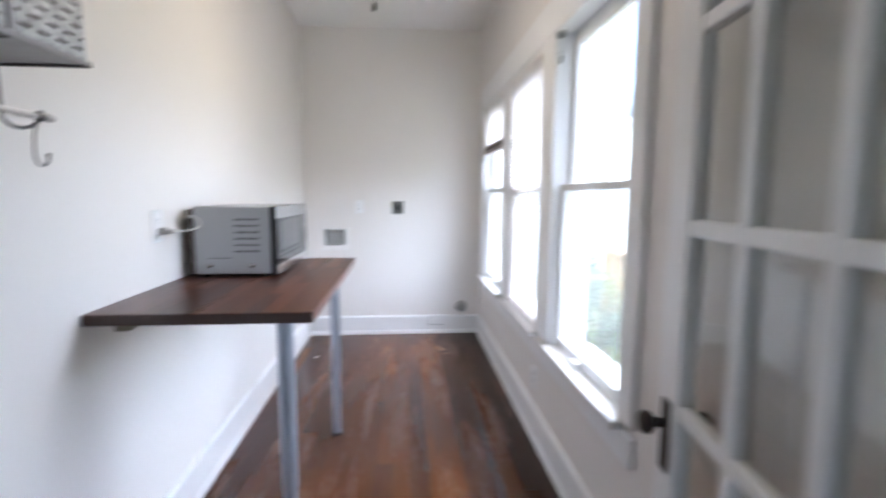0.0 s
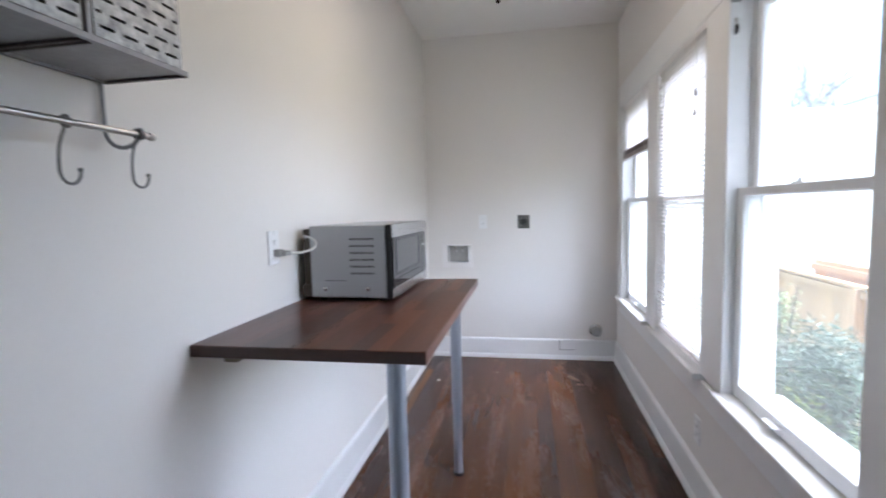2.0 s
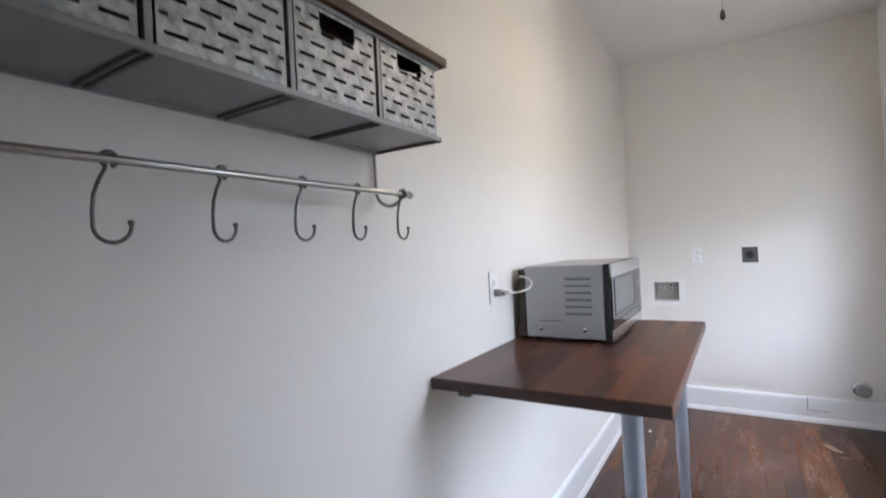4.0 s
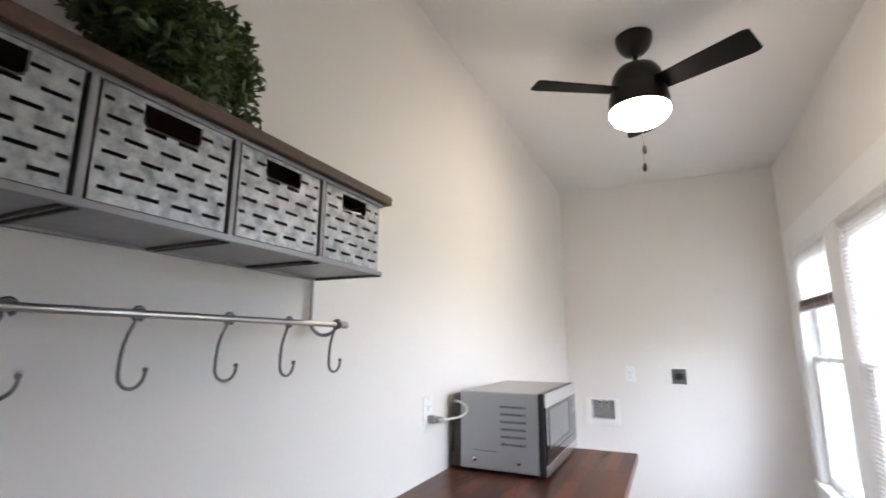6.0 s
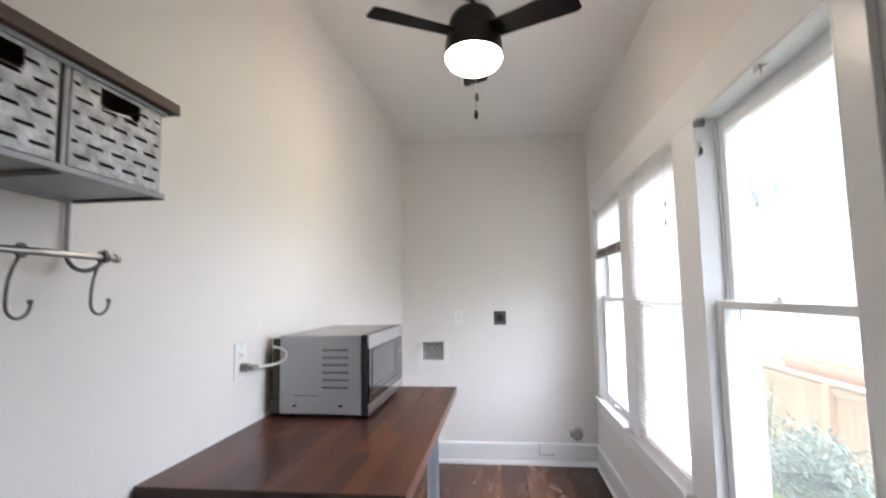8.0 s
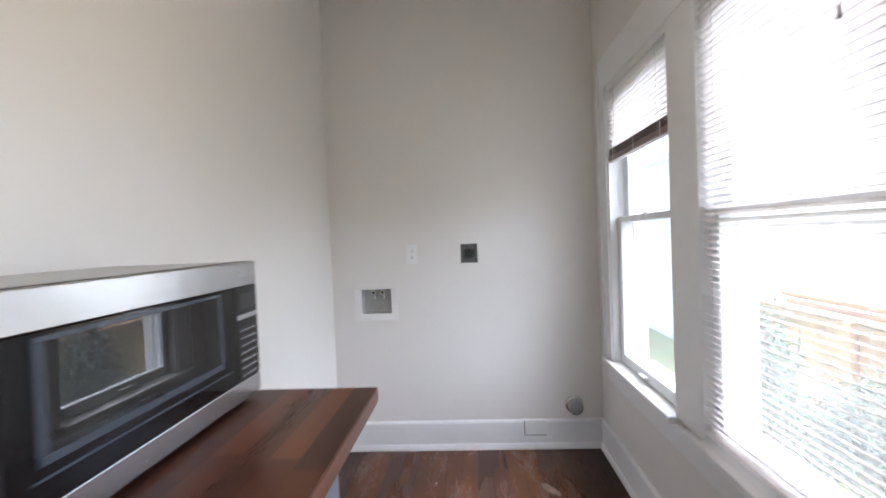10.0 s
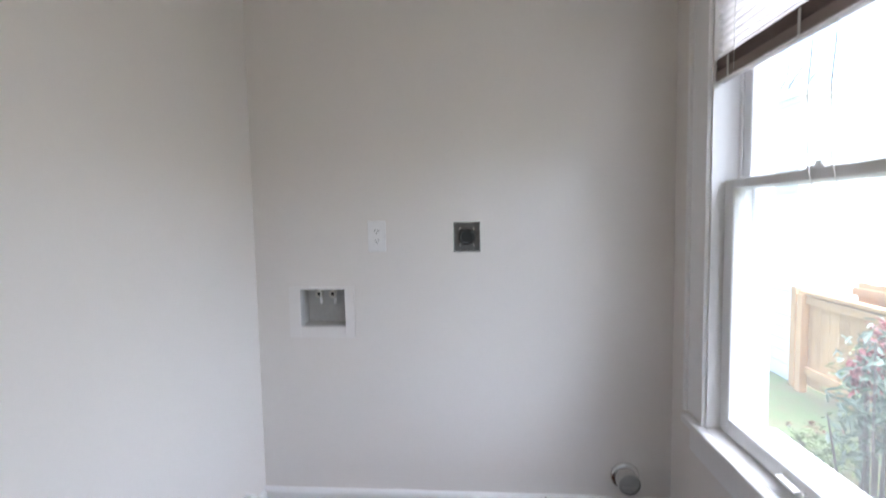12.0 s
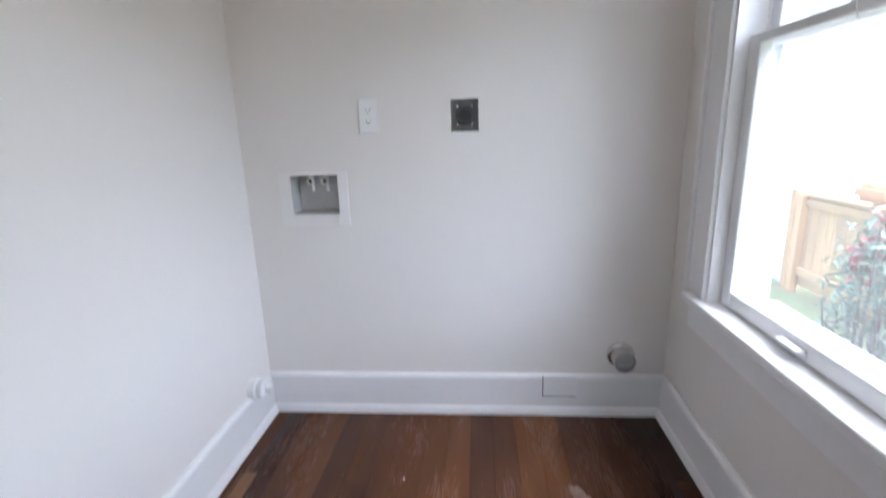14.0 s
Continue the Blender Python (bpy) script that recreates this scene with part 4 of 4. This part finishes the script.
def storage_bin(y0, y1):
    t = thing("storage_bin", (0.1, (y0 + y1) / 2, SZ0 + 0.012), "galvanized steel bin with slotted front and hand hole", "bin", "bins on the shelf")
    a, b, z0, z1 = y0 + 0.0105, y1 - 0.0105, SZ0 + 0.012, SZ1 - 0.007
    part("front_panel", bin_front(a, b, z0, z1, SX - 0.003), M_GALV, t, "mottled galvanized front with rows of slots")
    bm = bmesh.new()
    box(bm, (0.020, a, z0), (SX - 0.0045, a + 0.0015, z1)), box(bm, (0.020, b - 0.0015, z0), (SX - 0.0045, b, z1))
    box(bm, (0.020, a, z0), (SX - 0.0045, b, z0 + 0.0015)), box(bm, (0.018, a, z0), (0.020, b, z1))
    # darker steel than the front, so the inside reads as shaded
    part("tray", bm, M_DARKFR, t, "inside of the bin, coloured dark for its shade")
    c, hz, ht = (a + b) / 2, z0 + 0.114, z1 - 0.008
    way = [(c - 0.042, ht), (c - 0.042, hz + 0.009), (c - 0.0394, hz + 0.0026), (c - 0.033, hz), (c + 0.033, hz), (c + 0.0394, hz + 0.0026), (c + 0.042, hz + 0.009), (c + 0.042, ht)]
    part("hand_hole_rim", tube(bmesh.new(), [(SX - 0.003, y, z) for y, z in way], 0.0015, 6), M_DARKFR, t, "", True)
    part("rim", tube(bmesh.new(), [(SX - 0.004, a, z1), (SX - 0.004, b, z1)], 0.0022, 6), M_DARKFR, t, "", True)
    return t


for k in range(4):
    d = (SY1 - SY0) / 4
    last_bin = storage_bin(SY0 + k * d, SY0 + (k + 1) * d)
part("tag_tie", tube(bmesh.new(), [(SX - 0.001, 3.155, 1.700), (SX + 0.004, 3.180, 1.702), (SX + 0.002, 3.212, 1.706)], 0.0016, 6), M_PLATE, last_bin, "thin white plastic tie through the hand hole", True)


def hook():
    bm = bmesh.new()
    pts = []
    for k in range(13):                       # small closed eye over the rail
        a = radians(250 - 320 * k / 12)
        pts.append((0, 0.0088 * math.cos(a), 1.467 + 0.0095 * math.sin(a)))
    tube(bm, pts, 0.0034, 8)
    pts = [(0, -0.003, 1.458), (0, -0.006, 1.451), (0, -0.013, 1.437), (0, -0.018, 1.421), (0, -0.0205, 1.400)]
    for k in range(13):
        a = math.pi + k * math.pi * 1.06 / 12
        pts.append((0, 0.0010 + 0.0215 * math.cos(a), 1.381 + 0.022 * math.sin(a)))
    tube(bm, pts, 0.0027, 9)
    lathe(bm, [(0, -0.004), (0.0036, -0.003), (0.0042, 0), (0.0036, 0.003), (0, 0.004)], 10, Matrix.Translation(pts[-1]))
    ob = link_mesh("hook", bm, M_DHOOK, True)
    return tagged(ob, "bent brushed steel hook hanging on the rail", "hook", "hooks on the rail")


first = hook()
spots = [2.503, 2.660, 2.818, 2.981, 3.131, 3.285]
turns = [4, -6, 8, -3, 5, 2]
first.matrix_world = pose(0.090, spots[0], 0, 0, 0, turns[0])
for y, a in zip(spots[1:], turns[1:]):
    copy_thing(first, pose(0.090, y, 0, 0, 0, a))


# ---- plant on the shelf ----
def leaf_cloud(name, material, parent, n, centre, size, leaf, rng, lumps=9, label="", keep=None, share=0.65, thin=1.0):
    """Many small bent leaves gathered in lumps round a centre."""
    verts, faces, mids = [], [], []
    cl = []
    for _ in range(lumps):
        d = Vector((rng.gauss(0, 1), rng.gauss(0, 1), rng.gauss(0, 1))).normalized()
        cl.append(Vector([centre[i] + d[i] * size[i] * rng.uniform(0.35, 0.8) for i in range(3)]))
    made = 0
    while made < n:
        c = rng.choice(cl)
        d = Vector((rng.gauss(0, 1), rng.gauss(0, 1), rng.gauss(0, 1))).normalized()
        rad = rng.random() ** 0.4 * share
        p = Vector([c[i] + d[i] * size[i] * rad for i in range(3)])
        if keep and not keep(p):
            continue
        made += 1
        s = leaf * rng.uniform(0.6, 1.3)
        q = Euler((rng.uniform(-0.9, 0.9), rng.uniform(-0.9, 0.9), rng.uniform(0, 6.28))).to_matrix()
        b = len(verts)
        for u, v, h in ((-1, 0, 0), (-0.35, 0.42, 0.12), (0.45, 0.36, 0.1), (1, 0, -0.15), (0.45, -0.36, 0.1), (-0.35, -0.42, 0.12), (0, 0, -0.04)):
            verts.append(p + q @ Vector((u * s, v * s * thin, h * s)))
        for a, e in ((0, 1), (1, 2), (2, 3), (3, 4), (4, 5), (5, 0)):
            faces.append((b + a, b + e, b + 6))
    me = bpy.data.meshes.new(name)
    me.from_pydata(verts, [], faces)
    me.materials.append(material)
    ob = new(name, me)
    ob.parent = parent
    ob.matrix_parent_inverse = parent.matrix_world.inverted()
    if label:
        tagged(ob, label)
    return ob


pl = thing("potted_plant", (0.105, 2.855, SZ1 + 0.022), "bushy green artificial boxwood plant in a tan pot on the shelf", "plant")
rng = random.Random(11)
PB = SZ1 + 0.022
bm = lathe(bmesh.new(), [(0, PB), (0.050, PB), (0.058, PB + 0.05), (0.066, PB + 0.10), (0.068, PB + 0.115), (0.060, PB + 0.115), (0.056, PB + 0.10), (0, PB + 0.10)], 28, Matrix.Translation((0.100, 2.855, 0)))
part("pot", bm, M_POT, pl, "rough tan pot", True)
bm = bmesh.new()
for k in range(26):
    a, e = rng.uniform(0, 6.28), rng.uniform(0.2, 1.0)
    p0 = Vector((0.115, 2.865, PB + 0.10))
    p2 = Vector((0.105 + 0.070 * e * math.cos(a), 2.830 + 0.12 * e * math.sin(a), PB + rng.uniform(0.06, 0.22)))
    p1 = (p0 + p2) / 2 + Vector((0, 0, 0.06))
    tube(bm, [p0, p1, p2], 0.0018, 5, taper=0.6)
part("stems", bm, M_STEM, pl)
leaf_cloud("leaves", M_LEAF, pl, 8000, (0.112, 2.818, PB + 0.128), (0.094, 0.166, 0.140), 0.0108, rng, 34, "small yellow-green leaves", lambda p: p.x > 0.008 and p.z > PB + 0.012 and p.y + 0.55 * (p.z - PB) < 3.045, 0.42)


# ---- ceiling fan ----
def ceiling_fan():
    fx, fy = 0.758, 4.408
    f = thing("ceiling_fan", (fx, fy, HC), "dark bronze ceiling fan with three blades and a lit opal globe", "ceiling fan")
    C = Matrix.Translation((fx, fy, 0))
    part("canopy", lathe(bmesh.new(), [(0, 2.653), (0.020, 2.654), (0.044, 2.664), (0.064, 2.686), (0.075, 2.715), (0.077, HC), (0, HC)], 36, C), M_BRONZE, f, "", True)
    part("downrod", lathe(bmesh.new(), [(0.011, 2.59), (0.011, 2.65)], 16, C), M_BRONZE, f, "", True)
    part("motor_housing", lathe(bmesh.new(), [(0, 2.395), (0.118, 2.395), (0.123, 2.400), (0.123, 2.430), (0.118, 2.464), (0.110, 2.488), (0.109, 2.494), (0.106, 2.494), (0.106, 2.526), (0.098, 2.558), (0.080, 2.585), (0.052, 2.602), (0.020, 2.607), (0, 2.607)], 44, C), M_BRONZE, f, "", True)
    part("light_globe", lathe(bmesh.new(), [(0, 2.324), (0.040, 2.327), (0.080, 2.337), (0.106, 2.354), (0.119, 2.375), (0.121, 2.388), (0.119, 2.397), (0, 2.397)], 44, C), M_GLOBE, f, "glowing white opal glass", True)
    for a in (-28.5, 91.5, 211.5):
        R = C @ Matrix.Rotation(radians(a), 4, "Z") @ Matrix.Translation((0, 0, 2.482)) @ Matrix.Rotation(radians(-13), 4, "X")
        bm = bmesh.new()
        tmp = bmesh.new()
        outline = [(0.095, -0.046), (0.425, -0.064), (0.446, -0.061), (0.456, -0.052), (0.456, 0.052), (0.446, 0.061), (0.425, 0.064), (0.095, 0.046)]
        for z in (-0.003, 0.003):
            fc = [tmp.verts.new((x, y, z)) for x, y in outline]
            tmp.faces.new(fc if z > 0 else fc[::-1])
        tmp.verts.ensure_lookup_table()
        for k in range(8):
            j = (k + 1) % 8
            tmp.faces.new([tmp.verts[k], tmp.verts[j], tmp.verts[8 + j], tmp.verts[8 + k]])
        join(bm, tmp, R)
        bl = part("blade", bm, M_BLADE, f, "dark flat fan blade")
        part("blade_iron", box(bmesh.new(), (0.085, -0.024, 0.0035), (0.180, 0.024, 0.0075), 0.0015, m=R), M_BRONZE, bl)
    for dx, dy, z in ((0.006, 0.104, 2.258), (0.001, 0.102, 2.176)):
        ch = part("pull_chain", tube(bmesh.new(), [(fx + dx, fy + dy, 2.43), (fx + dx, fy + dy, z + 0.02)], 0.0007, 6), M_BRONZE, f)
        part("fob", lathe(bmesh.new(), [(0, z - 0.020), (0.007, z - 0.017), (0.0095, z - 0.004), (0.0065, z + 0.016), (0.002, z + 0.022), (0, z + 0.022)], 14, Matrix.Translation((fx + dx, fy + dy, 0))), M_FOB, ch, "", True)


ceiling_fan()

# ---- small hardware left on the windows ----
E1 = OPEN[0][1] - 0.008          # face of the reveal
t = thing("blind_bracket", (CX + 0.012, E1 - 0.015, HEAD - 0.008), "small grey metal blind bracket in the window corner", "bracket")
bm = bmesh.new()
box(bm, (CX + 0.002, E1 - 0.032, HEAD - 0.010), (CX + 0.032, E1, HEAD - 0.008), 0.0006, 1), box(bm, (CX + 0.002, E1 - 0.002, HEAD - 0.034), (CX + 0.032, E1, HEAD - 0.008), 0.0006, 1)
box(bm, (CX + 0.030, E1 - 0.032, HEAD - 0.034), (CX + 0.032, E1, HEAD - 0.008), 0.0006, 1)
part("plate", bm, M_BOXGREY, t)
part("flap", cbox((CX + 0.001, E1 - 0.033, HEAD - 0.020), (CX + 0.003, E1 - 0.001, HEAD - 0.009), 0.0006, 1), M_CHROME, t)
t = thing("blind_bracket", (CX + 0.015, 3.852, HEAD - 0.008), "small bright metal blind clip under the window head", "bracket")
bm = bmesh.new()
box(bm, (CX + 0.003, 3.838, HEAD - 0.011), (CX + 0.030, 3.866, HEAD - 0.008), 0.001, 1), box(bm, (CX + 0.003, 3.838, HEAD - 0.026), (CX + 0.0055, 3.866, HEAD - 0.010), 0.001, 1)
part("clip", bm, M_CHROME, t)
part("tongue", cbox((CX + 0.010, 3.840, HEAD - 0.040), (CX + 0.026, 3.862, HEAD - 0.034), 0.001, 1), M_PLATE, t)
part("stem", cbox((CX + 0.014, 3.848, HEAD - 0.035), (CX + 0.018, 3.854, HEAD - 0.010), 0.001, 1), M_CHROME, t)
t = thing("cord_cleat", (W + 0.005, E1, 1.905), "small metal cord cleat on the window jamb", "cleat")
part("base", cbox((W - 0.006, E1 - 0.005, 1.880), (W + 0.006, E1, 1.938), 0.002), M_CHROME, t)
part("horn", cbox((W - 0.004, E1 - 0.018, 1.886), (W + 0.004, E1 - 0.005, 1.912), 0.002), M_IRON, t)
# cords of the two blinds
for dy, z in ((0.0, 1.78), (0.012, 1.70)):
    c = part("pull_cord", tube(bmesh.new(), [(W - 0.019, 4.63 + dy, 1.98), (W - 0.019, 4.63 + dy, z)], 0.0009, 5), M_CORD, b2, "thin cord with a small dark tassel")
    part("tassel", lathe(bmesh.new(), [(0, z - 0.03), (0.006, z - 0.028), (0.004, z - 0.005), (0.001, z), (0, z)], 10, Matrix.Translation((W - 0.019, 4.63 + dy, 0))), M_BOXGREY, c, "", True)
for y in (5.72, 5.79):
    pts = [(W - 0.006, y, 1.650), (W - 0.010, y - 0.003, 1.58), (W - 0.012, y + 0.003, 1.50), (W - 0.012, y - 0.004, 1.42), (W - 0.016, y - 0.012, 1.365), (W - 0.014, y - 0.020, 1.315), (W - 0.008, y - 0.024, 1.300)]
    part("pull_cord", tube(bmesh.new(), pts, 0.0014, 6), M_CORD, b3, "thin white looped cord", True)

# ---- crumbs and scrapes on the floor ----
for x, y, s in ((0.193, 5.873, 0.012), (0.62, 6.10, 0.004), (1.1, 5.35, 0.004)):
    bm = bmesh.new()
    bmesh.ops.create_icosphere(bm, subdivisions=2, radius=s)
    for v in bm.verts:
        v.co *= 1 + 0.35 * noise.noise(v.co * 180)
        v.co.z = max(v.co.z * 0.6, -s * 0.3)
        v.co += Vector((x, y, s * 0.3 + 0.0005))
    tagged(link_mesh("plaster_crumb", bm, M_PLATE), "small white crumb of plaster on the floor", "crumb", "crumbs on the floor")


def smear(cx, cy, a, b, turn):
    bm = bmesh.new()
    ring = []
    for k in range(48):
        t_ = 2 * math.pi * k / 48
        r = 1 + 0.32 * noise.noise(Vector((math.cos(t_) * 1.7 + cx * 9, math.sin(t_) * 1.7, cy))) + 0.22 * noise.noise(Vector((math.cos(t_) * 5 + cx, math.sin(t_) * 5, cy * 7)))
        p = pose(cx, cy, 0.0016, 0, 0, turn) @ Vector((a * r * math.cos(t_), b * r * math.sin(t_), 0))
        ring.append(p)
    top = [bm.verts.new(p) for p in ring]
    low = [bm.verts.new(p - Vector((0, 0, 0.0014))) for p in ring]
    bm.faces.new(top)
    for k in range(48):
        bm.faces.new([top[k], low[k], low[(k + 1) % 48], top[(k + 1) % 48]])
    bmesh.ops.recalc_face_normals(bm, faces=bm.faces[:])
    tagged(link_mesh("floor_scrape", bm, M_PATCH), "pale scraped patch of dried filler on the floor", "scrape")


def worn_strip(x0, x1, y0, y1):
    bm = cbox((x0, y0, 0.0002), (x1, y1, 0.0016), 0.0006, 1)
    tagged(link_mesh("board_patch", bm, M_WORNSTRIP), "bare paler strip of worn floorboard beside the baseboard", "board")


worn_strip(0.062, 0.108, 5.20, 6.11)
smear(1.198, 6.03, 0.027, 0.066, 30)
smear(1.236, 5.905, 0.026, 0.020, 20)

# ---- outdoors ----
GZ = -0.92
bm = bmesh.new()
bm.faces.new([bm.verts.new((x, y, GZ)) for x, y in ((-400, -400), (400, -400), (400, 400), (-400, 400))])
structure("ground", bm, M_GRASS, "patchy lawn with bare soil", "ground")
bm = bmesh.new()
box(bm, (-0.12, YD - 0.12, GZ), (W + WT, YB + 0.12, -0.06))
structure("foundation", bm, M_SIDING, "white house foundation below the floor", "foundation")
# unseen wall added to cut grazing light off the end wall's corner
bm = bmesh.new()
box(bm, (HX1 + 0.1, YH, GZ), (4.3, YH + 0.1, 4.6))
structure("wall_wing", bm, M_BLOCKER, "taupe unseen wall added to shade the corner of the end wall", "wall")

FX, FY0, FY1, FT = 4.70, -3.0, 10.80, 0.28
fence = thing("fence", (FX, 4, GZ), "light cedar board fence with a top rail", "fence")
y = FY0
k = 0
rng = random.Random(5)
while y < FY1 - 0.26:
    wd = 0.138
    part("board", cbox((FX, y, GZ + 0.09), (FX + 0.02, min(y + wd, FY1 - 0.15), FT - 0.03 + rng.uniform(-0.006, 0.006))), M_FENCE, fence)
    y += wd + 0.004
part("cap_rail", cbox((FX - 0.055, FY0, FT - 0.03), (FX + 0.05, FY1 - 0.15, FT + 0.008), 0.004), M_FENCE, fence)
for z in (FT - 0.14, GZ + 0.22):
    part("rail", cbox((FX - 0.04, FY0, z), (FX, FY1 - 0.15, z + 0.09), 0.004), M_FENCE, fence)
part("post", cbox((FX - 0.05, FY1 - 0.09, GZ), (FX + 0.04, FY1, FT + 0.03), 0.004), M_FENCE, fence)
y = FY1 - 0.26
while y > FY0:
    part("post", cbox((FX - 0.085, y, GZ), (FX, y + 0.09, FT - 0.03), 0.004), M_FENCE, fence)
    y -= 1.9

far_fence = thing("fence", (5.1, 6, GZ), "taller pale cedar fence behind the first", "fence")
y = 1.0
while y < 10.3:
    part("board", cbox((5.1, y, GZ + 0.03), (5.12, y + 0.138, 0.42 + rng.uniform(-0.008, 0.008))), M_FENCE, far_fence)
    y += 0.142
part("rail", cbox((5.06, 1.0, 0.27), (5.1, 10.4, 0.36), 0.004), M_FENCE, far_fence)

nb = thing("neighbour_shed", (5.6, 14, GZ), "white clapboard outbuilding past the fence", "building")
part("wall", cbox((4.74, 10.86, GZ), (7.4, 19.0, 2.60)), M_SIDING, nb)
z = GZ + 0.05
while z < 2.55:
    part("clapboard", cbox((4.722, 10.84, z), (4.74, 19.0, z + 0.150), 0.004, 1), M_SIDING, nb)
    z += 0.155
part("roof", cbox((4.66, 10.80, 2.60), (7.48, 19.1, 2.72), 0.01), M_SIDING, nb)

hs = thing("neighbour_house", (17, 24, GZ), "large pale house beyond the fence", "house")
part("wall", cbox((13.0, 14.0, GZ), (21.0, 34.0, 4.9)), M_SIDING, hs)
bm = bmesh.new()
pts = [(13.0, 4.90), (17, 4.92), (21.0, 4.90), (21.0, 5.0), (17, 5.10), (13.0, 5.0)]
A = [bm.verts.new((x, 14.0, z)) for x, z in pts]
B = [bm.verts.new((x, 34.0, z)) for x, z in pts]
for i in range(6):
    bm.faces.new([A[i], A[(i + 1) % 6], B[(i + 1) % 6], B[i]])
bm.faces.new(A), bm.faces.new(B)
bmesh.ops.recalc_face_normals(bm, faces=bm.faces[:])
part("roof", bm, M_ROOF, hs)


def shrub(name, at, size, n, leaf, label, red=0, seed=1, lift=1.02, thin=0.45, green=M_SHRUB):
    rng = random.Random(seed)
    t = thing(name, at, label, "shrub")
    bm = bmesh.new()
    for k in range(14):
        a, e = rng.uniform(0, 6.28), rng.uniform(0.2, 0.9)
        p2 = Vector((at[0] + size[0] * e * math.cos(a), at[1] + size[1] * e * math.sin(a), at[2] + size[2] * (lift + rng.uniform(-0.1, 0.8))))
        p0 = Vector((at[0] + 0.06 * math.cos(a), at[1] + 0.06 * math.sin(a), at[2]))
        tube(bm, [p0, p0.lerp(p2, 0.5) + Vector((0, 0, 0.1)), p2], 0.012, 6, taper=0.35)
    part("stems", bm, M_BARK, t)
    c = (at[0], at[1], at[2] + size[2] * lift)
    leaf_cloud("leaves", green, t, n, c, size, leaf, rng, 34, "", lambda p: p.z > at[2] + 0.05, 0.46, thin)
    if red:
        leaf_cloud("red_leaves", M_RED, t, red, (c[0] + 0.05, c[1] + 0.1, c[2] + size[2] * 0.45), (size[0] * 0.7, size[1] * 0.6, size[2] * 0.5), leaf, rng, 7, "red flowers and leaf tips", None, 0.4)


shrub("shrub", (3.35, 6.82, GZ), (0.50, 0.66, 0.60), 3400, 0.044, "grey-green leafy shrub in front of the fence", 0, 3)
shrub("shrub", (2.76, 7.02, GZ), (0.27, 0.30, 0.52), 1100, 0.036, "tall thin shrub with red flowers and grey-green leaves", 200, 7, 2.25, 0.6)


shrub("shrub", (3.50, 8.00, GZ), (0.26, 0.30, 0.50), 380, 0.034, "tall thin yellow-green shrub beside the fence", 0, 13, 1.9, 0.55, M_LIME)
shrub("shrub", (3.62, 8.75, GZ), (0.36, 0.40, 0.20), 700, 0.034, "low spreading yellow-green plant on the lawn", 25, 17, 0.9, 0.5, M_LIME)
shrub("shrub", (3.05, 6.72, GZ), (0.30, 0.32, 0.42), 700, 0.034, "low yellow-green plant beside the grey-green shrub", 0, 19, 1.0, 0.5, M_LIME)


def bare_tree(at, high, seed):
    rng = random.Random(seed)
    t = thing("tree", at, "tall bare tree behind the houses", "tree")
    bm, tw = bmesh.new(), bmesh.new()
    def limb(p, d, ln, r, depth, target):
        pts = [p]
        for k in range(4):
            d = (d + Vector((rng.gauss(0, 0.12), rng.gauss(0, 0.12), 0.05))).normalized()
            pts.append(pts[-1] + d * ln / 4)
        tube(target, pts, r, 6, taper=0.55)
        if depth:
            for _ in range(5 if depth > 1 else 7):
                b = rng.uniform(0.35, 1.0)
                q = pts[min(4, 1 + int(b * 3.99))]
                nd = (d + Vector((rng.gauss(0, 0.8), rng.gauss(0, 0.8), rng.uniform(-0.1, 0.5)))).normalized()
                limb(q, nd, ln * rng.uniform(0.5, 0.72), r * 0.45, depth - 1, tw)
    limb(Vector(at), Vector((0, 0, 1)), high * 0.5, high * 0.018, 3, bm)
    part("trunk", bm, M_FARBARK, t)
    part("crown", tw, M_FARBARK, t, "bare grey branches")


bare_tree((22, 43, GZ), 15, 3)
bare_tree((24.5, 42, GZ), 13, 8)
bare_tree((26, 49, GZ), 15, 12)

# ---- floorboards, last ----
rng = random.Random(21)
nb_ = 19
bw = (W - 0.002) / nb_
for k in range(nb_):
    y = YH
    first_cut = True
    while y < YB - 0.01:
        ln = rng.uniform(0.5, 2.2) if first_cut else rng.uniform(1.1, 2.6)
        first_cut = False
        e = y + ln if y + ln < YB - 0.35 else YB
        bm = bmesh.new()
        dz = rng.uniform(-0.0004, 0.0002)
        box(bm, (0.001 + k * bw + 0.00015, y + 0.0002, -0.012), (0.001 + (k + 1) * bw - 0.00015, e - 0.0002, dz), 0.0005, 1)
        part("floorboard", bm, M_FLOOR, floor)
        y = e
